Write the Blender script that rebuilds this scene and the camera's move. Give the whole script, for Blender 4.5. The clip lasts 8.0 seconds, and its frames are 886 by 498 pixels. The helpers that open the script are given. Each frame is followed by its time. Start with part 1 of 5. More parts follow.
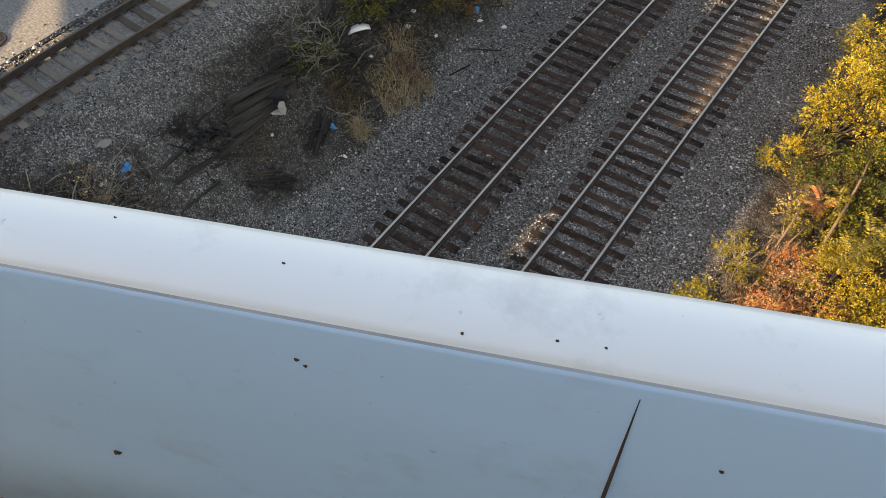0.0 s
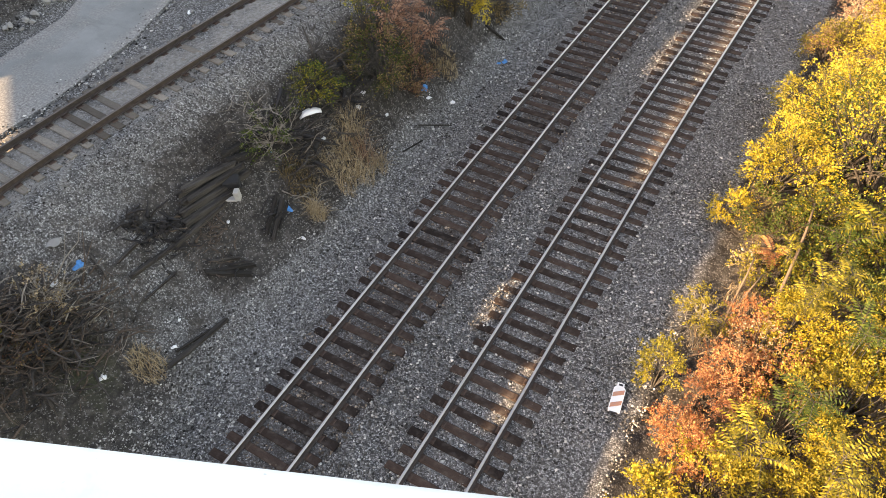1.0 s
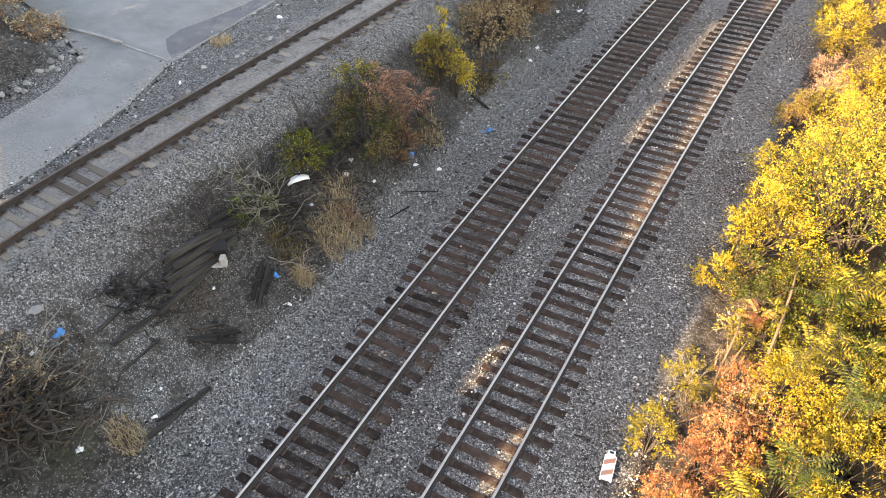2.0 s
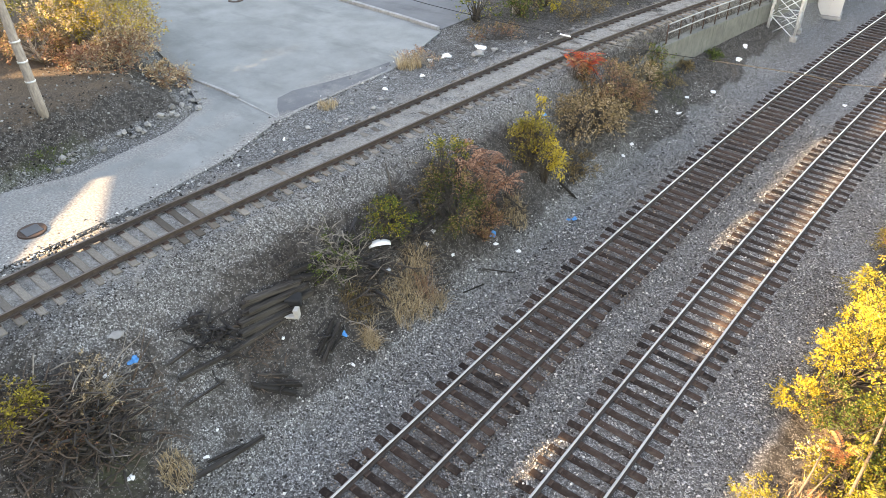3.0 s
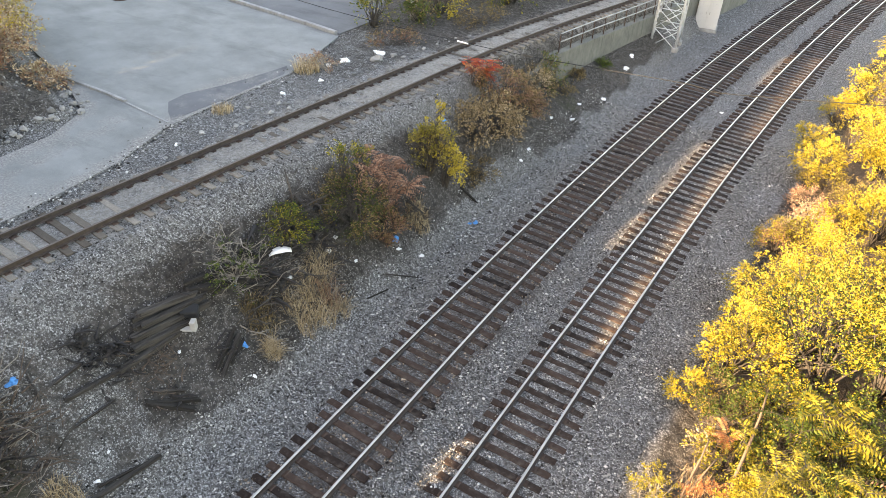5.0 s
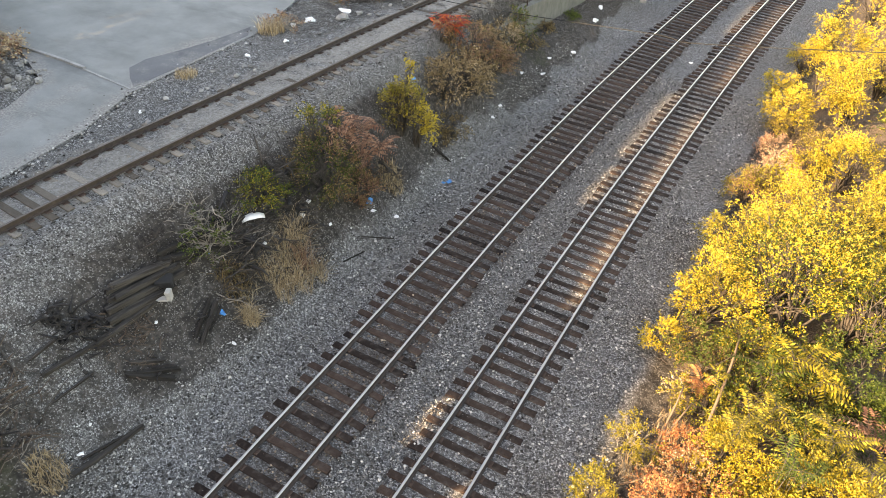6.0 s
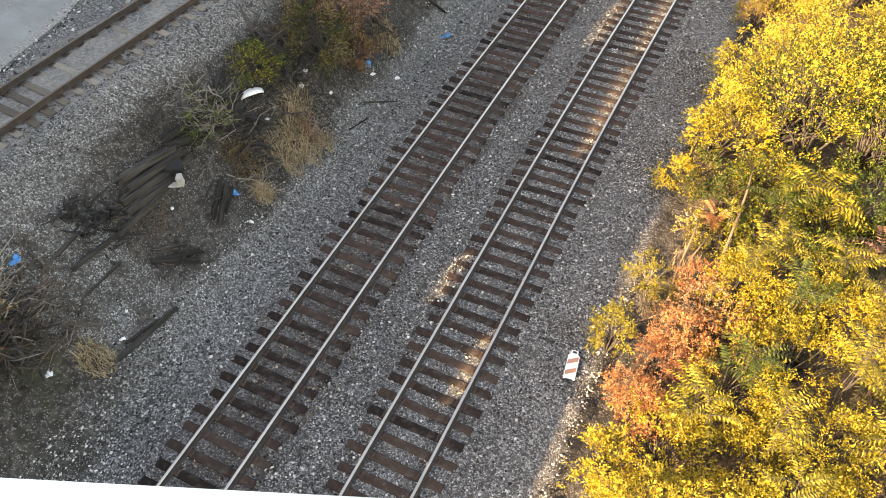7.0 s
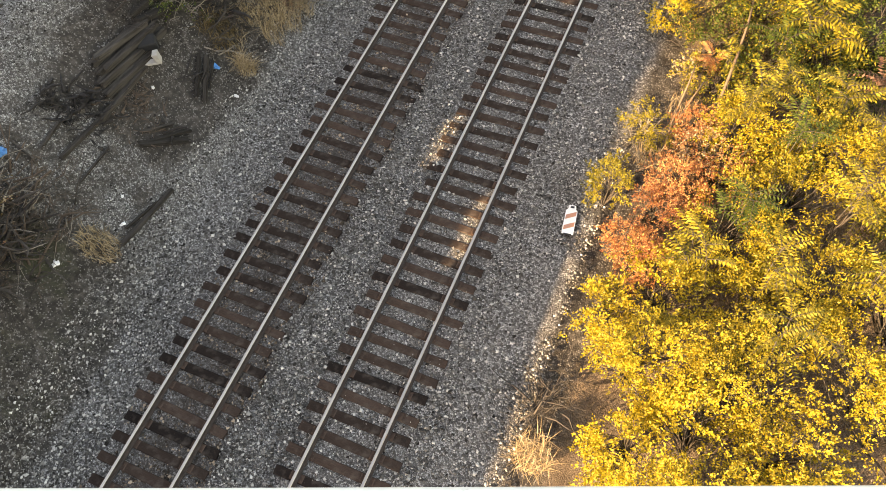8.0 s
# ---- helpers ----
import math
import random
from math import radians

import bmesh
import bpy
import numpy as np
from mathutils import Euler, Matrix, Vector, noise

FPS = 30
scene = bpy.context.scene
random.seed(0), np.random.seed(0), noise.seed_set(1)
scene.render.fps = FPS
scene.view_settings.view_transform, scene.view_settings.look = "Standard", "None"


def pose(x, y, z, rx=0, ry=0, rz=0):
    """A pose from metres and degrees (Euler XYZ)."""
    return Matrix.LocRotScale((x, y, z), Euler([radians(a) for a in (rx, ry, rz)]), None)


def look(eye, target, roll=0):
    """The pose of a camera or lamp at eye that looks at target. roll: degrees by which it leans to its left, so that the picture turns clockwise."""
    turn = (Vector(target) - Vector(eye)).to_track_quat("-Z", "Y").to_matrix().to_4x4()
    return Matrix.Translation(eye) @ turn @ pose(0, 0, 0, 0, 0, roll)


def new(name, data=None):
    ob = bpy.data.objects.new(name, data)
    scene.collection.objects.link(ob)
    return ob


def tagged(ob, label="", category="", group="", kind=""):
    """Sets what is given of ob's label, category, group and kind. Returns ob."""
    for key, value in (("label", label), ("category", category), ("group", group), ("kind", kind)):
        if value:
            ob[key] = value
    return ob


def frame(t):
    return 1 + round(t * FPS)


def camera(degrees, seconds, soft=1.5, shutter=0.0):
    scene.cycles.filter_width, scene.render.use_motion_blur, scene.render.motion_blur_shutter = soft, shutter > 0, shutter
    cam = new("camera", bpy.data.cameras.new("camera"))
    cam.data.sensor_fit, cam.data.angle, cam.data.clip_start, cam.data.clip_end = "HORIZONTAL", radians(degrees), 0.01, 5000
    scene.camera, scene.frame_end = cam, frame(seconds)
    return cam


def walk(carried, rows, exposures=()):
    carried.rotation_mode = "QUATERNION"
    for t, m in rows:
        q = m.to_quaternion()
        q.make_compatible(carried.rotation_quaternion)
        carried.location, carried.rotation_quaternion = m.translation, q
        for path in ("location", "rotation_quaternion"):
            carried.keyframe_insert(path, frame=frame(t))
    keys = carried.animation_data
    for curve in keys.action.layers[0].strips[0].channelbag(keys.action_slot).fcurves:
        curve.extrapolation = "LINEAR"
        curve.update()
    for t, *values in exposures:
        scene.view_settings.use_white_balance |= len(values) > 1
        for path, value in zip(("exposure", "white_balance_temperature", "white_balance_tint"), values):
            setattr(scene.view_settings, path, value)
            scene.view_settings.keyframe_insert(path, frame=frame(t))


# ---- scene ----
cam = camera(64.50, 8.0, soft=0.85)
PATH = [
    (0, (9.386, -0.597, 16.009), (5.515, 3.922, 7.972), -6.00),
    (0.5, (9.352, -0.516, 15.999), (5.457, 4.283, 8.148), -6.83),
    (1, (9.343, -0.496, 16.009), (5.514, 4.983, 8.572), -5.76),
    (1.2, (9.339, -0.487, 16.009), (5.558, 5.212, 8.713), -5.89),
    (2.3, (9.339, -0.487, 16.009), (5.158, 5.841, 9.492), -4.20),
    (2.5, (9.339, -0.487, 16.009), (4.808, 5.820, 9.709), -3.38),
    (3, (9.339, -0.487, 16.009), (4.138, 5.672, 10.092), -1.55),
    (3.5, (9.339, -0.487, 16.009), (4.101, 5.860, 10.327), 0.83),
    (4, (9.339, -0.487, 16.009), (4.370, 6.002, 10.247), 1.76),
    (4.5, (9.339, -0.487, 16.009), (4.830, 6.323, 10.239), 2.54),
    (6, (9.339, -0.487, 16.009), (5.725, 6.400, 9.723), 2.52),
    (6.5, (9.339, -0.487, 16.009), (5.951, 5.940, 9.138), 0.74),
    (7, (9.335, -0.477, 16.009), (6.220, 5.094, 8.312), -3.95),
    (7.5, (9.320, -0.441, 16.009), (6.654, 4.744, 7.884), -4.26),
    (8, (9.304, -0.404, 16.009), (6.848, 3.675, 7.215), -9.33),
]
EXPOSURES = [(0, 1.55, 9300, 17), (0.5, 1.66, 9800, 18), (0.8, 2.05, 9500, 19), (1, 2.38, 9400, 20), (2.3, 2.74, 9200, 19), (3, 2.98, 9000, 17), (3.5, 3.08, 9000, 16), (4.5, 2.94, 9000, 17),
             (6, 2.64, 9500, 17), (7, 2.62, 9800, 17), (8, 2.48, 11300, 18)]
walk(cam, [(t, look(e, a, r)) for t, e, a, r in PATH], EXPOSURES)

# ---- light ----
SUN_ELEVATION, SUN_X, SUN_Y = 22.0, -0.5, -0.866
sun = new("sun", bpy.data.lights.new("sun", "SUN"))
sun.data.energy, sun.data.angle, sun.data.color = 4.2, radians(0.53), (1.0, 0.87, 0.68)
el = radians(SUN_ELEVATION)
sun.matrix_world = look((SUN_X * math.cos(el) * 100, SUN_Y * math.cos(el) * 100, math.sin(el) * 100), (0, 0, 0))
world = bpy.data.worlds.new("sky")
scene.world = world
world.use_nodes = True
wn = world.node_tree
sky = wn.nodes.new("ShaderNodeTexSky")
sky.sky_type, sky.sun_disc = "NISHITA", False
sky.sun_elevation, sky.sun_rotation = el, math.atan2(SUN_X, SUN_Y)
wn.nodes["Background"].inputs[1].default_value = 0.15
wn.links.new(sky.outputs[0], wn.nodes["Background"].inputs[0])

# ---- the lie of the land ----
def smooth(a, b, v):
    s = min(1.0, max(0.0, (v - a) / (b - a)))
    return s * s * (3 - 2 * s)


def along(table, y):
    for (y0, x0), (y1, x1) in zip(table[:-1], table[1:]):
        if y <= y1:
            return x0 + (x1 - x0) * (y - y0) / (y1 - y0)
    return table[-1][1]


SIDING = [(-60, -9.1), (3, -8.72), (6, -8.6), (9, -8.35), (12, -8.05), (16, -7.6), (20, -7.2), (24, -6.95), (30, -6.7), (38, -6.0), (48, -4.6), (65, -1.7), (120, 12)]
TERRACE = 4.2


def bend(y):
    """How far the main tracks have swung to the right at y."""
    return 0.00118 * max(0.0, y - 12) ** 2 if y < 120 else 13.76 + 0.255 * (y - 120)


def terrace(y):
    return TERRACE - 1.2 * smooth(18, 50, y)


def siding_x(y):
    return (along(SIDING, y - 2) + 2 * along(SIDING, y) + along(SIDING, y + 2)) / 4


def hill(x, y):
    back = 13.4 - 0.32 * (x + 14.7)
    d = min(-14.1 - x, back - y)
    if x > -10 or d < 0:
        return 0.0
    return 1.3 * smooth(0, 3, d) + 1.6 * smooth(2, 13, d)


WALL_SETBACK = 2.1


def ground_z(x, y):
    sx, top = siding_x(y), terrace(y)
    far = smooth(27, 33, y)
    z = top
    if far < 1:
        edge, foot = sx + 1.7, -1.9
        s = min(1.0, max(0.0, (foot - x) / (foot - edge)))
        z = top * (0.5 * s + 0.5 * s * s * (3 - 2 * s))
    if far > 0:
        w = sx + WALL_SETBACK - 0.28
        if x > w:
            zf = 1.35 * smooth(0.0, 1.0, (-1.0 - x) / max(0.5, -1.0 - w))
        else:
            zf = top - 0.8 * smooth(sx + 1.2, w, x)
        z += (zf - z) * far
    return z + hill(x, y)


# ---- materials ----
class Nodes:
    """A small node-material writer."""

    def __init__(self, name, rough=0.8, metal=0.0, spec=0.5):
        self.m = bpy.data.materials.new(name)
        self.m.use_nodes = True
        self.t = self.m.node_tree
        self.b = self.t.nodes["Principled BSDF"]
        self.b.inputs["Roughness"].default_value = rough
        self.b.inputs["Metallic"].default_value = metal
        self.b.inputs["Specular IOR Level"].default_value = spec
        self.co = self.t.nodes.new("ShaderNodeNewGeometry").outputs["Position"]

    def local(self):
        self.co = self.t.nodes.new("ShaderNodeTexCoord").outputs["Object"]
        return self

    def add(self, kind, **inputs):
        n = self.t.nodes.new(kind)
        for k, v in inputs.items():
            self.put(n.inputs[k], v)
        return n

    def put(self, socket, v):
        if hasattr(v, "is_output"):
            self.t.links.new(v, socket)
        else:
            socket.default_value = v

    def noise(self, scale, detail=4.0, rough=0.6, stretch=None):
        n = self.add("ShaderNodeTexNoise", Scale=scale, Detail=detail, Roughness=rough)
        co = self.co
        if stretch:
            mp = self.add("ShaderNodeMapping", Vector=co, Scale=stretch)
            co = mp.outputs[0]
        self.put(n.inputs["Vector"], co)
        return n.outputs["Fac"]

    def cells(self, scale, out="Color", feature="F1"):
        n = self.add("ShaderNodeTexVoronoi", Scale=scale, Vector=self.co)
        n.feature = feature
        return n.outputs[out]

    def ramp(self, fac, *stops):
        n = self.add("ShaderNodeValToRGB", Fac=fac)
        r = n.color_ramp.elements
        while len(r) < len(stops):
            r.new(0.5)
        for e, (p, c) in zip(r, stops):
            e.position = p
            e.color = (*c, 1) if len(c) == 3 else c
        return n.outputs[0]

    def grey(self, fac, a, b, lo=0.0, hi=1.0):
        n = self.add("ShaderNodeMapRange", Value=fac)
        for k, v in (("From Min", a), ("From Max", b), ("To Min", lo), ("To Max", hi)):
            n.inputs[k].default_value = v
        return n.outputs[0]

    def mix(self, fac, a, b, how="MIX"):
        n = self.t.nodes.new("ShaderNodeMix")
        n.data_type, n.blend_type = "RGBA", how
        self.put(n.inputs[0], fac)
        for sock, v in ((n.inputs[6], a), (n.inputs[7], b)):
            self.put(sock, (*v, 1) if isinstance(v, tuple) and len(v) == 3 else v)
        return n.outputs[2]

    def math(self, op, a, b=0.0):
        n = self.t.nodes.new("ShaderNodeMath")
        n.operation = op
        self.put(n.inputs[0], a)
        self.put(n.inputs[1], b)
        return n.outputs[0]

    def attr(self, name):
        n = self.t.nodes.new("ShaderNodeAttribute")
        n.attribute_name = name
        return n.outputs["Fac"]

    def object_random(self):
        return self.t.nodes.new("ShaderNodeObjectInfo").outputs["Random"]

    def island_random(self):
        return self.t.nodes.new("ShaderNodeNewGeometry").outputs["Random Per Island"]

    def bump(self, height, strength=0.5, distance=0.02):
        n = self.add("ShaderNodeBump", Strength=strength, Distance=distance, Height=height)
        self.put(self.b.inputs["Normal"], n.outputs[0])
        return self

    def colour(self, v):
        self.put(self.b.inputs["Base Color"], (*v, 1) if isinstance(v, tuple) and len(v) == 3 else v)
        return self

    def rough(self, v):
        self.put(self.b.inputs["Roughness"], v)
        return self


def plain(name, c, rough=0.7, metal=0.0, vary=0.25, scale=6.0, bump=0.2):
    n = Nodes(name, rough, metal)
    fine = n.noise(scale * 8)
    col = n.mix(n.grey(n.noise(scale), 0.3, 0.7), tuple(v * (1 - vary) for v in c), tuple(min(1, v * (1 + vary)) for v in c))
    n.colour(n.mix(n.grey(fine, 0.35, 0.75, 0, 0.35), col, tuple(v * 0.6 for v in c)))
    return n.bump(fine, bump, 0.01).m


def ground_material():
    n = Nodes("gravel and dirt", 0.95, spec=0.08)
    stone = n.add("ShaderNodeSeparateColor", Color=n.cells(24)).outputs[0]
    crack = n.cells(24, "Distance", "DISTANCE_TO_EDGE")
    big = n.noise(0.35, 5)
    mid = n.noise(2.2, 6, 0.65)
    fine = n.noise(40, 3)
    gravel = n.ramp(stone, (0.0, (0.07, 0.067, 0.064)), (0.42, (0.23, 0.225, 0.215)), (0.8, (0.45, 0.44, 0.42)), (1.0, (0.68, 0.665, 0.64)))
    # gaps between stones darkened in the colour, for the shade there
    gravel = n.mix(n.grey(crack, 0.0, 0.16, 0.95, 0.0), gravel, (0.04, 0.036, 0.033))
    gravel = n.mix(n.grey(mid, 0.42, 0.72, 0, 0.4), gravel, (0.17, 0.15, 0.13))
    dirt = n.ramp(n.noise(5, 8, 0.7), (0.25, (0.018, 0.015, 0.013)), (0.5, (0.062, 0.054, 0.046)), (0.62, (0.125, 0.11, 0.095)), (0.8, (0.24, 0.215, 0.19)))
    dirt = n.mix(n.math("MULTIPLY", n.grey(stone, 0.72, 0.8, 0, 0.75), n.grey(crack, 0.06, 0.16)), dirt, (0.33, 0.31, 0.285))
    pale = n.ramp(n.noise(9, 6, 0.7), (0.3, (0.17, 0.153, 0.13)), (0.5, (0.33, 0.30, 0.262)), (0.72, (0.50, 0.465, 0.41)))
    pale = n.mix(n.grey(stone, 0.3, 0.9, 0, 0.4), pale, (0.52, 0.50, 0.47))
    jitter = n.math("ADD", n.grey(mid, 0.2, 0.8, -0.28, 0.28), n.grey(fine, 0.2, 0.8, -0.15, 0.15))
    dirty = n.grey(n.math("ADD", n.attr("dirt"), jitter), 0.35, 0.65)
    light = n.grey(n.math("ADD", n.attr("pale"), jitter), 0.35, 0.65)
    moss = n.grey(n.math("ADD", n.attr("green"), jitter), 0.4, 0.75)
    oily = n.grey(n.math("ADD", n.attr("oil"), n.grey(mid, 0.2, 0.8, -0.35, 0.35)), 0.3, 0.9)
    col = n.mix(dirty, gravel, dirt)
    col = n.mix(light, col, pale)
    fallen = n.ramp(n.noise(18, 5, 0.8), (0.3, (0.085, 0.06, 0.042)), (0.55, (0.20, 0.145, 0.10)), (0.75, (0.36, 0.27, 0.18)))
    col = n.mix(n.grey(n.math("ADD", n.attr("litter"), jitter), 0.35, 0.75), col, fallen)
    col = n.mix(n.math("MULTIPLY", moss, 0.6), col, (0.075, 0.085, 0.035))
    col = n.mix(n.math("MULTIPLY", oily, 0.75), col, (0.05, 0.036, 0.028))
    n.colour(n.mix(n.grey(big, 0.35, 0.7, 0, 0.28), col, (0.12, 0.115, 0.11)))
    h = n.math("ADD", n.grey(crack, 0, 0.25, 0, 1), n.math("MULTIPLY", n.noise(9, 6), 1.5))
    return n.bump(h, 0.9, 0.035).m


def stone_material(name, tone=1.0, tint=(1.0, 1.0, 1.0)):
    n = Nodes(name, 0.95, spec=0.08)
    hue = lambda r, g, b: (r * tone * tint[0], g * tone * tint[1], b * tone * tint[2])
    c = n.ramp(n.island_random(), (0.0, hue(0.017, 0.0145, 0.012)), (0.45, hue(0.135, 0.126, 0.112)), (0.8, hue(0.40, 0.38, 0.343)), (1.0, hue(0.78, 0.745, 0.68)))
    return n.colour(n.mix(n.grey(n.noise(60), 0.4, 0.7, 0, 0.3), c, (0.1, 0.09, 0.085))).bump(n.noise(90), 0.3, 0.004).m


def tie_material(name, dark, light):
    n = Nodes(name, 0.92, spec=0.1).local()
    grain = n.noise(6, 6, 0.7, (1.0, 14.0, 14.0))
    base = n.mix(n.object_random(), dark, light)
    c = n.mix(n.grey(grain, 0.35, 0.7, 0, 0.7), base, tuple(v * 0.45 for v in dark))
    c = n.mix(n.grey(n.noise(3.5, 5), 0.5, 0.75, 0, 0.5), c, (0.14, 0.115, 0.095))
    return n.colour(c).bump(grain, 0.6, 0.02).m


def timber_material():
    n = Nodes("rotten grey timber", 0.95, spec=0.05).local()
    streak = n.noise(2.2, 4, 0.55, (0.4, 6.0, 6.0))
    fine = n.noise(9, 5, 0.7, (0.8, 10.0, 10.0))
    base = n.mix(n.object_random(), (0.03, 0.027, 0.024), (0.075, 0.066, 0.057))
    c = n.mix(n.grey(streak, 0.42, 0.68, 0, 0.85), base, (0.014, 0.012, 0.010))
    c = n.mix(n.grey(fine, 0.56, 0.75, 0, 0.4), c, (0.17, 0.155, 0.135))
    return n.colour(c).bump(streak, 0.5, 0.015).m


def rail_side_material():
    n = Nodes("rusty rail steel", 0.75, 0.25)
    c = n.ramp(n.noise(7, 7, 0.7), (0.3, (0.026, 0.018, 0.014)), (0.6, (0.062, 0.044, 0.034)), (0.8, (0.11, 0.083, 0.067)))
    return n.colour(c).bump(n.noise(60), 0.4, 0.004).m


def rail_head_material(name, c, rough):
    n = Nodes(name, rough, 0.85)
    c1 = n.mix(n.grey(n.noise(3, 5, 0.7, (8.0, 0.6, 1.0)), 0.4, 0.75, 0, 0.6), c, tuple(v * 0.5 for v in c))
    return n.colour(c1).rough(n.grey(n.noise(4), 0.3, 0.7, rough - 0.08, rough + 0.1)).m


def asphalt_material(name, c):
    n = Nodes(name, 0.85, spec=0.35)
    worn = n.noise(0.5, 7, 0.65)
    speck = n.noise(55, 3)
    col = n.mix(n.grey(worn, 0.35, 0.7), tuple(v * 0.78 for v in c), tuple(v * 1.2 for v in c))
    col = n.mix(n.grey(n.noise(0.22, 6, 0.7, (1.0, 3.0, 1.0)), 0.52, 0.7, 0, 0.6), col, tuple(v * 0.45 for v in c))
    col = n.mix(n.grey(speck, 0.45, 0.7, 0, 0.35), col, tuple(v * 1.5 for v in c))
    edge = n.grey(n.math("ADD", n.attr("sand_and_sun"), n.grey(n.noise(1.6, 6, 0.7), 0.2, 0.8, -0.4, 0.4)), 0.3, 0.8)
    col = n.mix(edge, col, n.ramp(n.noise(14, 5), (0.3, (0.11, 0.102, 0.09)), (0.5, (0.22, 0.205, 0.185)), (0.7, (0.36, 0.34, 0.31))))
    return n.colour(col).bump(speck, 0.35, 0.008).m


def leaf_material(name, stops, through_light=0.45):
    n = Nodes(name, 0.55, spec=0.3)
    c = n.ramp(n.island_random(), *stops)
    c = n.mix(n.grey(n.noise(1.1, 4), 0.4, 0.68, 0, 0.6), c, stops[0][1])
    n.colour(c)
    tr = n.add("ShaderNodeBsdfTranslucent", Color=c)
    mx = n.add("ShaderNodeMixShader")
    mx.inputs[0].default_value = through_light
    n.t.links.new(n.b.outputs[0], mx.inputs[1])
    n.t.links.new(tr.outputs[0], mx.inputs[2])
    n.t.links.new(mx.outputs[0], n.t.nodes["Material Output"].inputs[0])
    return n.m


def bark_material(name, c):
    n = Nodes(name, 0.9)
    g = n.noise(14, 6, 0.7, (1.0, 1.0, 0.3))
    return n.colour(n.mix(n.grey(g, 0.3, 0.75), c, tuple(v * 0.4 for v in c))).bump(g, 0.5, 0.01).m


def concrete_material(name, c, stain):
    n = Nodes(name, 0.9, spec=0.3)
    col = n.mix(n.grey(n.noise(1.2, 7, 0.7), 0.35, 0.7), c, tuple(v * 0.6 for v in c))
    col = n.mix(n.grey(n.noise(2.0, 6, 0.7, (3.0, 3.0, 0.4)), 0.5, 0.7, 0, 0.7), col, stain)
    return n.colour(col).bump(n.noise(35, 5), 0.4, 0.01).m


def paint_material(name, c, rough=0.35, dirt=(0.25, 0.24, 0.22)):
    n = Nodes(name, rough, 0.0)
    col = n.mix(n.grey(n.noise(9, 6, 0.7), 0.55, 0.78, 0, 0.5), c, dirt)
    col = n.mix(n.grey(n.noise(70, 3), 0.70, 0.78, 0, 0.4), col, tuple(v * 0.35 for v in dirt))
    return n.colour(col).bump(n.noise(30, 4), 0.08, 0.002).m


GROUND = ground_material()
STONE = stone_material("crushed stone")
STONE_RUSTY = stone_material("rust stained stone", 0.72, (1.0, 0.80, 0.64))
STONE_DULL = stone_material("dusty dull stone", 0.55)
TIE = tie_material("creosoted tie wood", (0.019, 0.014, 0.012), (0.085, 0.055, 0.042))
TIE_PALE = tie_material("weathered pale tie wood", (0.10, 0.083, 0.066), (0.36, 0.315, 0.26))
TIMBER = timber_material()
RAIL_SIDE = rail_side_material()
RAIL_BRIGHT = rail_head_material("polished rail head", (0.56, 0.50, 0.44), 0.36)
RAIL_DULL = rail_head_material("rusted rail head", (0.135, 0.108, 0.092), 0.5)
PLATE = plain("rusty tie plate", (0.075, 0.045, 0.032), 0.8, 0.3)
ASPHALT = asphalt_material("worn grey asphalt", (0.202, 0.204, 0.192))
ASPHALT_DARK = asphalt_material("dark asphalt", (0.115, 0.115, 0.118))
KERB = concrete_material("kerb concrete", (0.34, 0.33, 0.31), (0.15, 0.14, 0.13))
WALL = concrete_material("mossy retaining wall concrete", (0.17, 0.165, 0.14), (0.055, 0.062, 0.04))
GALV = plain("galvanised steel", (0.62, 0.62, 0.60), 0.45, 0.6, 0.15)
CABINET = paint_material("dirty white cabinet paint", (0.46, 0.45, 0.43), 0.5)
PIPE = plain("weathered pipe rail paint", (0.33, 0.33, 0.31), 0.6, 0.3)
SEAM = plain("darker seam", (0.42, 0.48, 0.54), 0.8)
# inner face: the blue of reflected sky is put into the paint colour
PARAPET_FACE_SKY = paint_material("parapet paint with sky blue in its colour", (0.47, 0.72, 0.98), 0.4, (0.36, 0.46, 0.58))
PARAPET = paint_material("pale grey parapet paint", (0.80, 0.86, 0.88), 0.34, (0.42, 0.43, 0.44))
POLE = bark_material("silvered utility pole wood", (0.36, 0.31, 0.26))
CABLE = plain("black cable", (0.012, 0.012, 0.012), 0.9)
BARK = bark_material("grey brown bark", (0.075, 0.06, 0.046))
STEM = bark_material("dry brown stem", (0.24, 0.16, 0.10))
TWIG_PALE = bark_material("pale dead twigs", (0.36, 0.31, 0.25))
TWIG_DARK = bark_material("dark dead twigs", (0.075, 0.062, 0.052))
WHITE = paint_material("white plastic", (0.78, 0.77, 0.74), 0.4)
ORANGE = paint_material("faded orange sheeting", (0.50, 0.22, 0.13), 0.5)
BLUE = plain("blue plastic film", (0.03, 0.25, 0.55), 0.4, 0, 0.3)
BLACK = plain("black plastic", (0.015, 0.015, 0.017), 0.35)
BLOCK = concrete_material("broken grey concrete", (0.31, 0.295, 0.27), (0.2, 0.185, 0.165))
CHALK = concrete_material("pale broken concrete", (0.40, 0.38, 0.34), (0.34, 0.315, 0.28))
ROCK = concrete_material("dark field stone", (0.20, 0.19, 0.175), (0.11, 0.10, 0.09))
YELLOW = leaf_material("yellow autumn leaves", ((0.0, (0.29, 0.205, 0.02)), (0.3, (0.47, 0.345, 0.034)), (0.7, (0.63, 0.475, 0.06)), (1.0, (0.73, 0.57, 0.12))))
